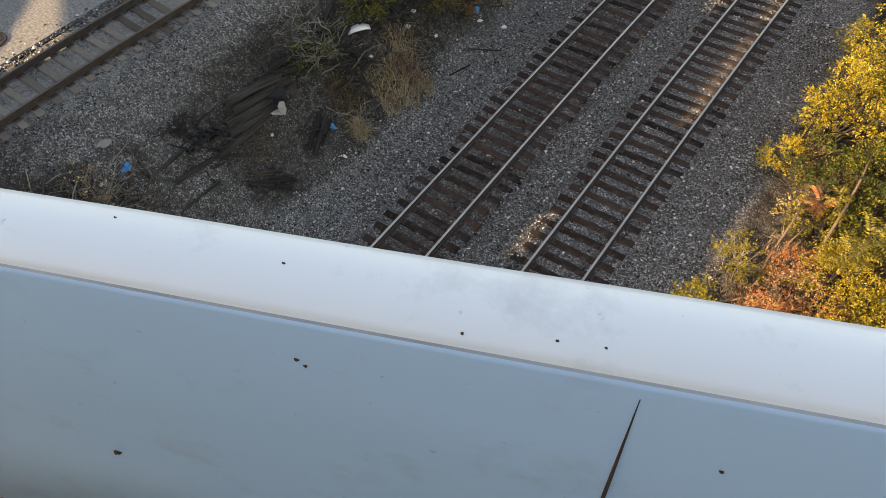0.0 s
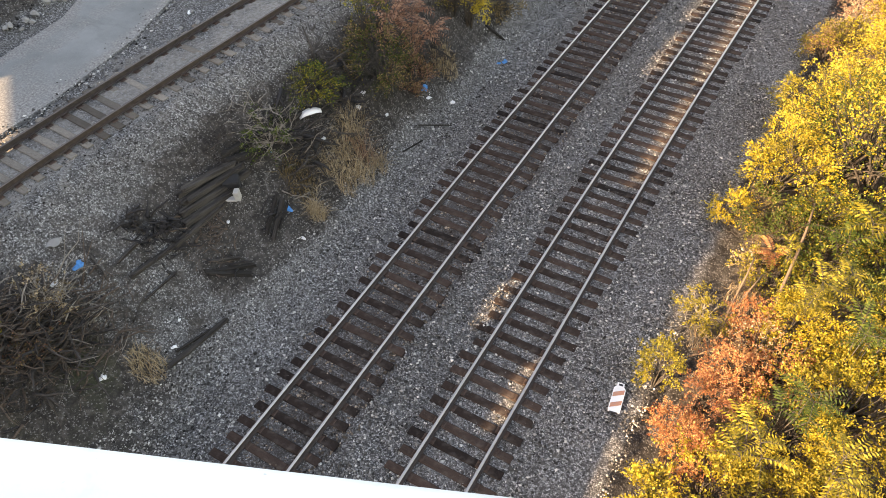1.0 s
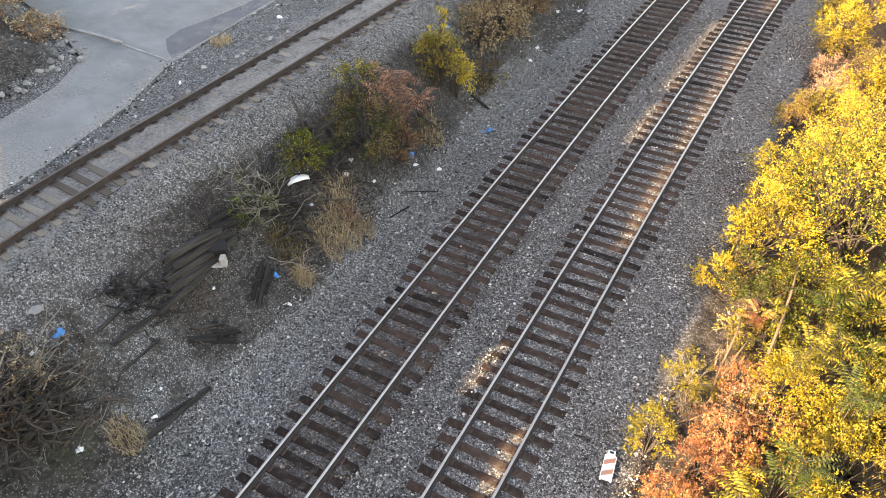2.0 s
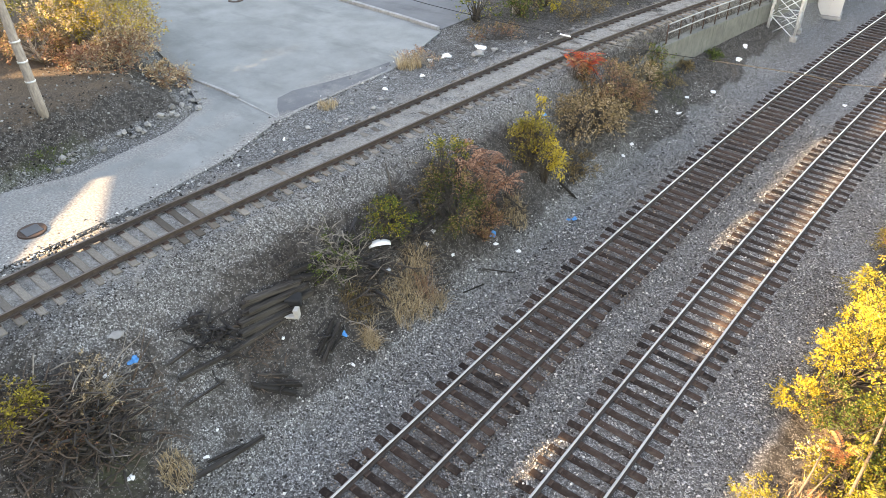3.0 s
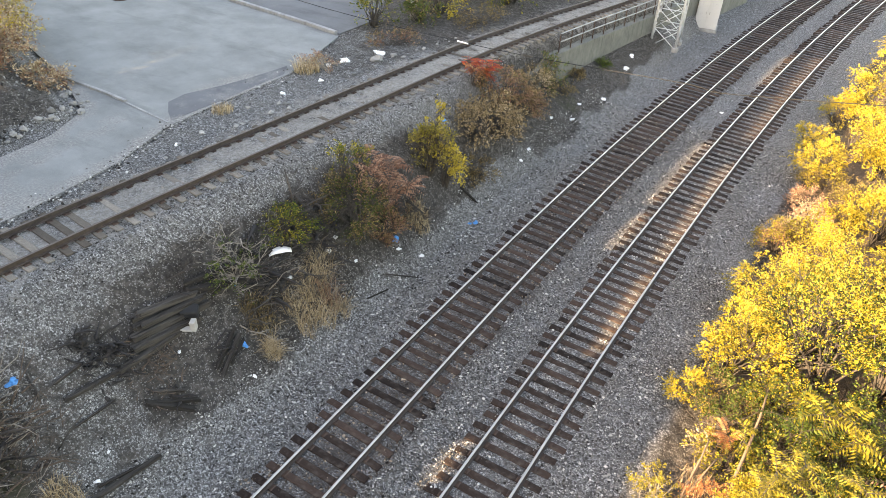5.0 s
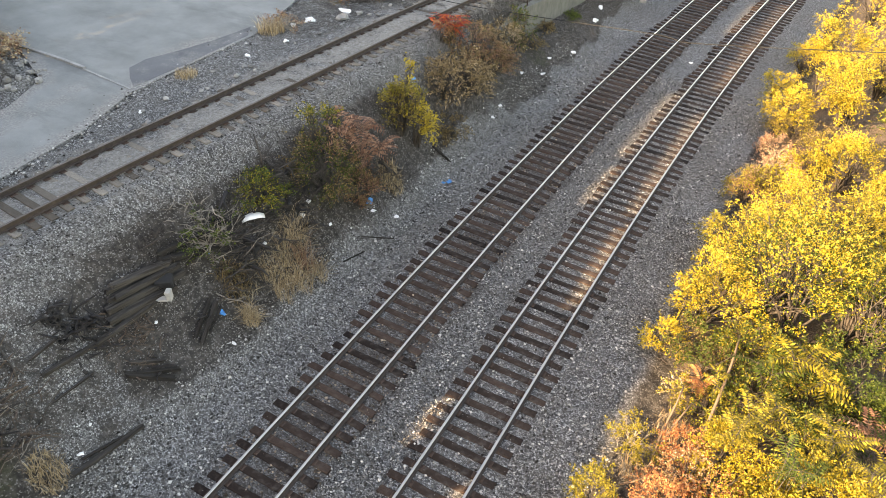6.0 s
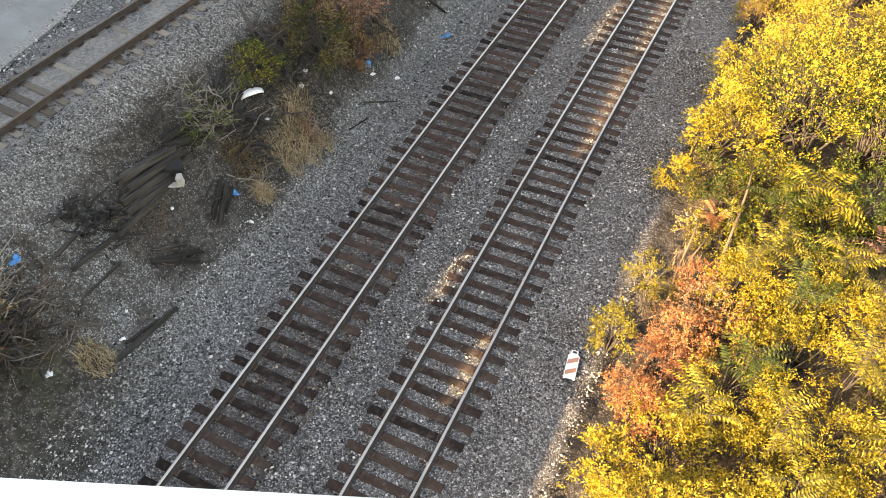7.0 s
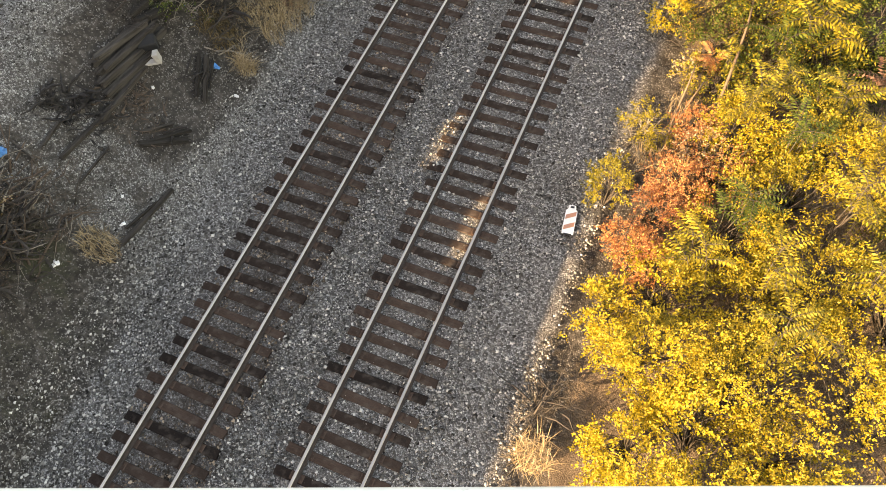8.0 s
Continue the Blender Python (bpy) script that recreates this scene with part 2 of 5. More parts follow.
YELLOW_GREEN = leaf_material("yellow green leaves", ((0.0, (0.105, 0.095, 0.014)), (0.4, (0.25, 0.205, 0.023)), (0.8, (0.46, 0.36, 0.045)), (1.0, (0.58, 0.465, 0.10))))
# green foliage, darkened so that it also carries shade of the bank's hollows
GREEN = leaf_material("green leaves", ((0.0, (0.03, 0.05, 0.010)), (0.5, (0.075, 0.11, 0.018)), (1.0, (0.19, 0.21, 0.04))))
ORANGE_LEAF = leaf_material("orange red leaves", ((0.0, (0.27, 0.08, 0.035)), (0.5, (0.54, 0.23, 0.10)), (1.0, (0.68, 0.46, 0.19))))
RED_LEAF = leaf_material("scarlet leaves", ((0.0, (0.35, 0.03, 0.02)), (0.6, (0.62, 0.09, 0.04)), (1.0, (0.72, 0.28, 0.04))))
RUST_LEAF = leaf_material("rusty brown leaves", ((0.0, (0.14, 0.065, 0.042)), (0.5, (0.35, 0.18, 0.11)), (1.0, (0.52, 0.31, 0.20))))
BROWN_LEAF = leaf_material("brown olive leaves", ((0.0, (0.06, 0.042, 0.02)), (0.5, (0.20, 0.14, 0.06)), (1.0, (0.44, 0.31, 0.14))))
STRAW = leaf_material("dry straw grass", ((0.0, (0.20, 0.135, 0.075)), (0.5, (0.48, 0.35, 0.195)), (1.0, (0.72, 0.58, 0.38))), 0.25)


# ---- mesh helpers ----
def mesh_from(name, verts, faces, material, smooth_faces=False):
    me = bpy.data.meshes.new(name)
    me.from_pydata(verts, [], faces)
    for m in material if isinstance(material, (list, tuple)) else [material]:
        me.materials.append(m)
    if smooth_faces:
        me.polygons.foreach_set("use_smooth", [True] * len(me.polygons))
    me.update()
    return me


def part(name, me, parent, label="", m=None):
    ob = new(name, me)
    ob.parent = parent
    if m is not None:
        ob.matrix_basis = m
    if label:
        tagged(ob, label=label)
    return ob


def empty(name, x, y, z, label, category, group="", kind="", turn=0.0):
    ob = new(name)
    ob.empty_display_size = 0.2
    ob.matrix_basis = pose(x, y, z, 0, 0, turn)
    return tagged(ob, label, category, group, kind)


def box_mesh(name, sx, sy, sz, material, bevel=0.01, centre=(0, 0, 0), seed=None, rag=0.0):
    bm = bmesh.new()
    bmesh.ops.create_cube(bm, size=1)
    rnd = random.Random(seed)
    for v in bm.verts:
        v.co = Vector((v.co.x * sx + rnd.uniform(-rag, rag), v.co.y * sy + rnd.uniform(-rag, rag), v.co.z * sz + rnd.uniform(-rag, rag))) + Vector(centre)
    if bevel:
        bmesh.ops.bevel(bm, geom=bm.edges[:], offset=bevel, segments=1, affect="EDGES")
    me = bpy.data.meshes.new(name)
    bm.to_mesh(me)
    bm.free()
    me.materials.append(material)
    return me


def tube(points, radii, sides=6, start=0):
    """Vertices and faces of a tapered tube along points."""
    vs, fs = [], []
    n = len(points)
    for i, (p, r) in enumerate(zip(points, radii)):
        d = Vector(points[min(i + 1, n - 1)]) - Vector(points[max(i - 1, 0)])
        if d.length < 1e-9:
            d = Vector((0, 0, 1))
        d.normalize()
        u = d.orthogonal().normalized()
        w = d.cross(u)
        for k in range(sides):
            a = 2 * math.pi * k / sides
            vs.append(tuple(Vector(p) + (u * math.cos(a) + w * math.sin(a)) * r))
    for i in range(n - 1):
        for k in range(sides):
            a, b = start + i * sides + k, start + i * sides + (k + 1) % sides
            fs.append((a, b, b + sides, a + sides))
    fs.append(tuple(start + k for k in reversed(range(sides))))
    fs.append(tuple(start + (n - 1) * sides + k for k in range(sides)))
    return vs, fs


def tubes_mesh(name, runs, material, sides=6):
    vs, fs = [], []
    for points, radii in runs:
        a, b = tube(points, radii, sides, len(vs))
        vs += a
        fs += b
    return mesh_from(name, vs, fs, material, True)


def lump_mesh(name, r, material, seed, flat=0.6, levels=2, rag=0.25):
    """An uneven stone-like lump."""
    bm = bmesh.new()
    bmesh.ops.create_icosphere(bm, subdivisions=levels, radius=1)
    off = Vector((seed * 7.3, seed * 3.1, seed * 1.7))
    for v in bm.verts:
        k = 1 + rag * noise.noise(v.co * 1.3 + off) * 2 + rag * 0.5 * noise.noise(v.co * 3.1 + off)
        v.co = Vector((v.co.x * r, v.co.y * r * 0.8, v.co.z * r * flat)) * k
    me = bpy.data.meshes.new(name)
    bm.to_mesh(me)
    bm.free()
    me.materials.append(material)
    return me


# ---- ground ----
def steps(*spans):
    out = []
    for a, b, d in spans:
        n = max(1, round((b - a) / d))
        out += [a + (b - a) * i / n for i in range(n)]
    return out + [spans[-1][1]]


def track_centre(which, y):
    return {"main": 0.7525, "outer": 4.7525}[which] + bend(y)


ROAD = [(-10.35, -30), (-10.3, 3), (-10.1, 8), (-10.45, 11.5), (-11.3, 14.3), (-11.3, 17.3), (-11.25, 20.8), (-12.2, 24), (-12.9, 26.1), (-15.4, 26.4),
        (-21.0, 26.8), (-25.7, 28.2), (-34, 31), (-46, 36), (-60, 38), (-60, 27), (-40, 21.5), (-26.7, 17.3), (-18.0, 14.7), (-14.8, 13.3), (-13.9, 11.4),
        (-13.75, 9.1), (-13.6, 7.6), (-14.4, 5.5), (-14.8, -30)]


def inside(outline, x, y):
    hit = False
    for (x0, y0), (x1, y1) in zip(outline, outline[1:] + outline[:1]):
        if (y0 > y) != (y1 > y) and x < x0 + (x1 - x0) * (y - y0) / (y1 - y0):
            hit = not hit
    return hit


def edge_distance(outline, x, y):
    best = 99.0
    p = Vector((x, y))
    for a, b in zip(outline, outline[1:] + outline[:1]):
        a, d = Vector(a), Vector(b) - Vector(a)
        f = min(1.0, max(0.0, (p - a).dot(d) / d.length_squared))
        best = min(best, (p - a - d * f).length)
    return best


def build_ground():
    xs = steps((-1500, -200, 260), (-200, -40, 16), (-40, -18, 1.0), (-18, 12, 0.25), (12, 30, 1.5), (30, 200, 17), (200, 1500, 260))
    ys = steps((-900, -100, 200), (-100, -8, 8), (-8, 40, 0.25), (40, 70, 0.75), (70, 200, 10), (200, 3000, 400))
    verts, dirt, pale, green, oil, fallen = [], [], [], [], [], []
    for y in ys:
        b = bend(y) if y < 150 else bend(150)
        sx = siding_x(y)
        for x in xs:
            z = ground_z(x, y)
            near = -30 < x < 30 and -20 < y < 90
            wob = noise.noise(Vector((x * 0.35, y * 0.35, 3))) if near else 0
            fine = noise.noise(Vector((x * 1.6, y * 1.6, 7))) if near else 0
            u = x - b
            in_bed = -1.1 < u < 6.7
            if in_bed:
                z -= 0.045 + 0.02 * fine
                z -= 0.06 * smooth(1.05, 0.5, abs(u - 2.75)) if 1.5 < u < 4.1 else 0
            elif x > sx - 1.6 and x < sx + 1.5:
                z += -0.05 + (0.052 * smooth(6.5, 11.0, y) if abs(x - sx) < 0.72 else 0.0) + 0.034 * fine + 0.012 * wob
            else:
                z += (0.05 * wob + 0.03 * fine - 0.03) if x > sx or hill(x, y) > 0.02 else 0.012 * fine - 0.02
                if x < -9.5 and -31 < y < 62 and x > -60.5:
                    z -= 0.16 if inside(ROAD, x, y) else 0.0
                    z = min(z, terrace(y) - 0.012) if hill(x, y) < 0.02 else z
            if u > 7.9:
                z += 0.12 * fine - 0.25 * smooth(7.9, 9.0, u) + 0.2 * wob
            verts.append((x, y, z))
            slope_top, slope_foot = sx + 2.4, -2.6
            band = smooth(slope_foot + 0.5, slope_foot - 0.6, x + 0.7 * wob) * smooth(slope_top - 0.6, slope_top + 0.7, x + 0.5 * wob) if x < -1.5 else 0
            band *= 0.8 + 0.2 * smooth(33, 28, y)
            if x < -1.2 and y > 26:
                band = max(band, smooth(-1.4, -2.3, x + 0.7 * wob) * smooth(26, 29, y) * smooth(49, 44, y))
            band *= 0.5 + 0.5 * max(smooth(5.9, 7.3, y + 0.6 * wob), smooth(4.0, 2.6, y + 0.8 * wob)) + 0.25 * fine
            d = max(band, smooth(7.9, 8.6, u + 0.3 * wob) if x > 7 else 0, smooth(0.05, 0.5, hill(x, y)))
            dirt.append(d * 0.95)
            p = 0.0
            if x < sx + 0.75:
                p = 0.6 + 0.3 * fine + 0.15 * wob if x > sx - 0.75 else 0.5 * smooth(sx - 3.2, sx - 1.0, x) + 0.2 * wob
            elif x < sx + 3.0:
                p = 0.5 * smooth(sx + 3.0, sx + 0.8, x) + 0.2 * wob
            if 2.2 < u < 3.4:
                p = 0.25
            # paler colour along the bank's foot stands in for sunlit gravel
            if 7.2 < u < 8.7:
                p = max(p, 0.22 * smooth(0.45, 0.1, abs(u - 7.9)) * smooth(13, 8, y))
            pale.append(p)
            if x < sx - 1.3 and y > 18:
                weedy = smooth(-1.3, -1.9, x - sx + 0.4 * wob) * smooth(19, 23, y)
                dirt[-1] = max(dirt[-1], 0.5 * weedy)
            fallen.append(max(0.8 * smooth(0.5, 1.6, hill(x, y)), 0.75 * smooth(8.6, 9.3, u) if x > 7 else 0.0, 0.35 * band * smooth(-0.1, 0.4, -wob)))
            grimy = smooth(5.5, 1.0, y) * smooth(-1.3, -2.2, u) if x > -8 and x < 2 else 0.0
            dirt[-1] = max(dirt[-1], 0.75 * grimy)
            green.append(0.4 * grimy + 0.5 * band * smooth(0.0, 0.5, wob) + (0.6 * smooth(1.0, 0.3, hill(x, y)) if hill(x, y) > 0.05 and y < 9 else 0))
            oil.append(0.75 * smooth(1.0, 0.3, abs(u - 0.75)) + 0.35 * smooth(0.8, 0.2, abs(u - 4.75)) + 0.6 * smooth(0.7, 0.2, abs(u - 1.9)))
    w = len(xs)
    faces = [(j * w + i, j * w + i + 1, (j + 1) * w + i + 1, (j + 1) * w + i) for j in range(len(ys) - 1) for i in range(w - 1)]
    me = mesh_from("ground", verts, faces, GROUND, True)
    for name, values in (("dirt", dirt), ("pale", pale), ("green", green), ("oil", oil), ("litter", fallen)):
        me.attributes.new(name, "FLOAT", "POINT").data.foreach_set("value", values)
    return tagged(new("ground", me), "grey crushed stone and dark dirt ground rising to a terrace", "ground", kind="structure")


build_ground()


def sheet(name, outline, lift, material, label, category, sand_and_sun=None, thick=0.12):
    """A paved sheet that follows the terrace."""
    bm = bmesh.new()
    f = bm.faces.new([bm.verts.new((x, y, 0)) for x, y in outline])
    lo, hi = min(y for _, y in outline), max(y for _, y in outline)
    left, right = min(x for x, _ in outline), max(x for x, _ in outline)
    for k in [v / 2 for v in range(int(lo) * 2 + 1, int(hi) * 2 + 1)]:
        bmesh.ops.bisect_plane(bm, geom=bm.verts[:] + bm.edges[:] + bm.faces[:], plane_co=(0, k, 0), plane_no=(0, 1, 0))
    for k in [v / 2 for v in range(int(left) * 2 + 1, int(right) * 2 + 1)]:
        bmesh.ops.bisect_plane(bm, geom=bm.verts[:] + bm.edges[:] + bm.faces[:], plane_co=(k, 0, 0), plane_no=(1, 0, 0))
    bmesh.ops.triangulate(bm, faces=bm.faces[:])
    for v in bm.verts:
        v.co.z = terrace(v.co.y) + lift + 0.012 * noise.noise(Vector((v.co.x * 0.6, v.co.y * 0.6, 1)))
    bmesh.ops.recalc_face_normals(bm, faces=bm.faces[:])
    if sum(f.normal.z for f in bm.faces) < 0:
        bmesh.ops.reverse_faces(bm, faces=bm.faces[:])
    border = [e for e in bm.edges if len(e.link_faces) == 1]
    made = bmesh.ops.extrude_edge_only(bm, edges=border)
    for v in made["geom"]:
        if isinstance(v, bmesh.types.BMVert):
            v.co.z -= thick
    me = bpy.data.meshes.new(name)
    bm.to_mesh(me)
    bm.free()
    me.materials.append(material)
    me.attributes.new("sand_and_sun", "FLOAT", "POINT").data.foreach_set("value", [sand_and_sun(v.co.x, v.co.y) if sand_and_sun else 0.0 for v in me.vertices])
    return tagged(new(name, me), label, category, kind="structure")


def lane_sand_and_sun(x, y):
    # the round patch puts a pool of sunlight into the lane's colour
    patch = 0.8 * smooth(3.4, 1.0, math.hypot((x + 11.2) * 0.9, (y - 5.4) * 0.6))
    rim = 0.8 * smooth(1.1, 0.0, edge_distance(ROAD, x, y)) * (0.4 + 0.6 * smooth(20, 14, y))
    corner = 0.8 * smooth(2.0, 0.6, math.hypot((x + 11.7) * 0.9, (y - 17.6) * 0.45))
    tracks = 0.5 * smooth(0.9, 0.2, abs(x + 12.4 + 0.12 * (y - 8))) * smooth(16, 13, y)
    return max(patch, rim, corner, tracks)


sheet("road", ROAD, 0.004, ASPHALT, "worn light grey asphalt yard with dark patches and dusty edges", "road", lane_sand_and_sun)
sheet("road", [(-13.1, 26.4), (-13.3, 29.5), (-15.5, 34), (-18, 42), (-26, 60), (-60, 60), (-60, 39), (-46, 37), (-34, 32), (-25.8, 28.6), (-21.0, 27.2), (-15.4, 26.8)],
      0.02, ASPHALT_DARK, "dark asphalt street beyond a low kerb", "road")


def strip(name, line, width, height, material, label, category, z0=0.0, kind="structure"):
    """A kerb-like bar along a line on the ground."""
    vs, fs = [], []
    for i, (x, y) in enumerate(line):
        a, b = Vector(line[max(0, i - 1)]), Vector(line[min(len(line) - 1, i + 1)])
        d = (b - a).normalized()
        s = Vector((-d.y, d.x)) * width / 2
        z = ground_z(x, y) + z0
        for sx, h in ((1, -0.15), (1, height - 0.015), (0.85, height), (-0.85, height), (-1, height - 0.015), (-1, -0.15)):
            vs.append((x + s.x * sx, y + s.y * sx, z + h))
    for i in range(len(line) - 1):
        for k in range(5):
            fs.append((i * 6 + k, i * 6 + k + 1, i * 6 + k + 7, i * 6 + k + 6))
    fs += [(5, 4, 3, 2, 1, 0), tuple(len(vs) - 6 + k for k in range(6))]
    return tagged(new(name, mesh_from(name, vs, fs, material)), label, category, kind=kind)


def dense(line, d=0.5):
    out = []
    for (x0, y0), (x1, y1) in zip(line[:-1], line[1:]):
        n = max(1, int(math.hypot(x1 - x0, y1 - y0) / d))
        out += [(x0 + (x1 - x0) * i / n, y0 + (y1 - y0) * i / n) for i in range(n)]
    return out + [line[-1]]


sheet("road_patch", [(-11.55, 14.7), (-11.42, 17.0), (-11.4, 20.6), (-11.95, 21.4), (-12.15, 19.4), (-12.5, 18.0), (-13.0, 16.6), (-12.9, 15.7), (-12.2, 15.1)], 0.016, ASPHALT_DARK,
      "dark crumbling patch at the yard's corner", "road", lambda x, y: 0.3 + 0.4 * noise.noise(Vector((x, y, 4))), 0.03)
strip("kerb", dense([(-19.2, 14.75), (-15.4, 14.8), (-14.2, 14.75)]), 0.13, 0.09, KERB, "low grey concrete kerb at the yard's mouth", "kerb")
strip("kerb", dense([(-14.2, 14.72), (-11.5, 14.5)]), 0.09, 0.03, KERB, "worn flush kerb crossing the lane", "kerb")
strip("kerb", dense([(-13.2, 26.3), (-15.4, 26.55), (-21.0, 27.0), (-22.5, 27.5)]), 0.2, 0.16, KERB, "kerb between the yard and the street", "kerb")


# ---- tracks ----
def rail_mesh(name, centre, y0, y1, offset, zfun, head_material):
    prof = [(-0.07, 0), (0.07, 0), (0.07, 0.012), (0.012, 0.035), (0.012, 0.125), (0.036, 0.14), (0.036, 0.166), (0.028, 0.175), (-0.028, 0.175), (-0.036, 0.166), (-0.036, 0.14), (-0.012, 0.125), (-0.012, 0.035), (-0.07, 0.012)]
    n = len(prof)
    ys = steps((y0, y1, 1.0))
    vs, fs, mats = [], [], []
    for y in ys:
        c, c2 = centre(y), centre(y + 0.1)
        d = Vector((c2 - c, 0.1)).normalized()
        for px, pz in prof:
            o = offset + px
            vs.append((c + d.y * o, y - d.x * o, zfun(y) + pz))
    for i in range(len(ys) - 1):
        for k in range(n):
            a, b = i * n + k, i * n + (k + 1) % n
            fs.append((a, a + n, b + n, b))
            mats.append(1 if k in (6, 7, 8) else 0)
    me = mesh_from(name, vs, fs, [RAIL_SIDE, head_material])
    me.polygons.foreach_set("material_index", mats)
    me.update()
    return me


def tie_mesh(name, length, width, material, seed, height=0.18):
    rnd = random.Random(seed)
    nx = 7
    vs, fs = [], []
    for i in range(nx):
        x = -length / 2 + length * i / (nx - 1)
        w = width / 2 * (1 + rnd.uniform(-0.05, 0.03))
        top = rnd.uniform(-0.012, 0.004)
        for y, z in ((-w, -height), (-w, top - 0.018), (-w + 0.018, top), (w - 0.018, top + rnd.uniform(-0.006, 0.002)), (w, top - 0.018), (w, -height)):
            vs.append((x + rnd.uniform(-0.012, 0.012), y, z))
    for i in range(nx - 1):
        for k in range(5):
            fs.append((i * 6 + k, i * 6 + k + 1, i * 6 + k + 7, i * 6 + k + 6))
    fs += [(5, 4, 3, 2, 1, 0), tuple((nx - 1) * 6 + k for k in range(6))]
    return mesh_from(name, vs, fs, material)


def plates_mesh(places):
    vs, fs = [], []
    for x, y, z, a in places:
        c, s = math.cos(a), math.sin(a)
        o = len(vs)
        for dx, dy, dz in ((-0.17, -0.1, 0), (0.17, -0.1, 0), (0.17, 0.1, 0), (-0.17, 0.1, 0), (-0.15, -0.085, 0.018), (0.15, -0.085, 0.018), (0.15, 0.085, 0.018), (-0.15, 0.085, 0.018)):
            vs.append((x + dx * c - dy * s, y + dx * s + dy * c, z + dz))
        fs += [tuple(o + k for k in f) for f in ((4, 5, 6, 7), (0, 1, 5, 4), (1, 2, 6, 5), (2, 3, 7, 6), (3, 0, 4, 7))]
        for dx in (-0.12, 0.12):
            for dy in (-0.05, 0.05):
                o = len(vs)
                px, py = x + dx * c - dy * s, y + dx * s + dy * c
                vs += [(px - 0.012, py - 0.012, z + 0.05), (px + 0.012, py - 0.012, z + 0.05), (px + 0.012, py + 0.012, z + 0.05), (px - 0.012, py + 0.012, z + 0.05),
                       (px - 0.012, py - 0.012, z), (px + 0.012, py - 0.012, z), (px + 0.012, py + 0.012, z), (px - 0.012, py + 0.012, z)]
                fs += [tuple(o + k for k in f) for f in ((0, 1, 2, 3), (4, 5, 1, 0), (5, 6, 2, 1), (6, 7, 3, 2), (7, 4, 0, 3))]
    return mesh_from("tie_plates", vs, fs, PLATE)


def track(label, centre, zfun, y0, y1, spacing, tie_material_, head, gauge, tie_length, seed, sunk=0.0, first=0.0):
    t = empty("railway_track", 0, 0, 0, label, "railway track", "railway tracks")
    for side in (-1, 1):
        part("rail", rail_mesh("rail", centre, y0 + 3.0, y1, side * gauge / 2, lambda y: zfun(y) + 0.012, head), t)
    rnd = random.Random(seed)
    meshes = [tie_mesh("tie", tie_length, 0.23, tie_material_, seed + k) for k in range(7)]
    plates, y, k = [], y0 + first, 0
    while y < y1 - 0.3:
        c, ang = centre(y), -math.atan2(centre(y + 0.5) - centre(y), 0.5)
        shift, turn = rnd.gauss(0, 0.045), rnd.gauss(0, 0.7)
        m = pose(c + shift, y, zfun(y) - sunk + rnd.uniform(-0.012, 0.004), rnd.gauss(0, 0.5), rnd.gauss(0, 0.25), math.degrees(ang) + turn)
        shape = meshes[rnd.randrange(7)]
        if y > -11.2:
            part("tie", shape, t, m=m)
        for side in (-1, 1) if y > -11.2 else ():
            plates.append((c + side * gauge / 2, y, zfun(y) - sunk - 0.002, ang))
        y += spacing * rnd.uniform(0.955, 1.045)
        k += 1
    tagged(part("tie_plate", plates_mesh(plates), t, "rusty steel tie plates and spikes"), kind="stuff")
    return t


flat = lambda y: 0.0
track("main railway track with dark creosoted ties and bright rails", lambda y: track_centre("main", y), flat, -14, 105, 0.521, TIE, RAIL_BRIGHT, 1.505, 2.6, 11, first=0.2)
track("second main track with dark ties and polished rails", lambda y: track_centre("outer", y), flat, -14, 105, 0.521, TIE, RAIL_BRIGHT, 1.505, 2.6, 29)
track("rusty siding with pale half-buried ties on the terrace", siding_x, lambda y: terrace(y) + 0.02, -14, 80, 0.53, TIE_PALE, RAIL_DULL, 1.505, 2.5, 47, sunk=0.02)


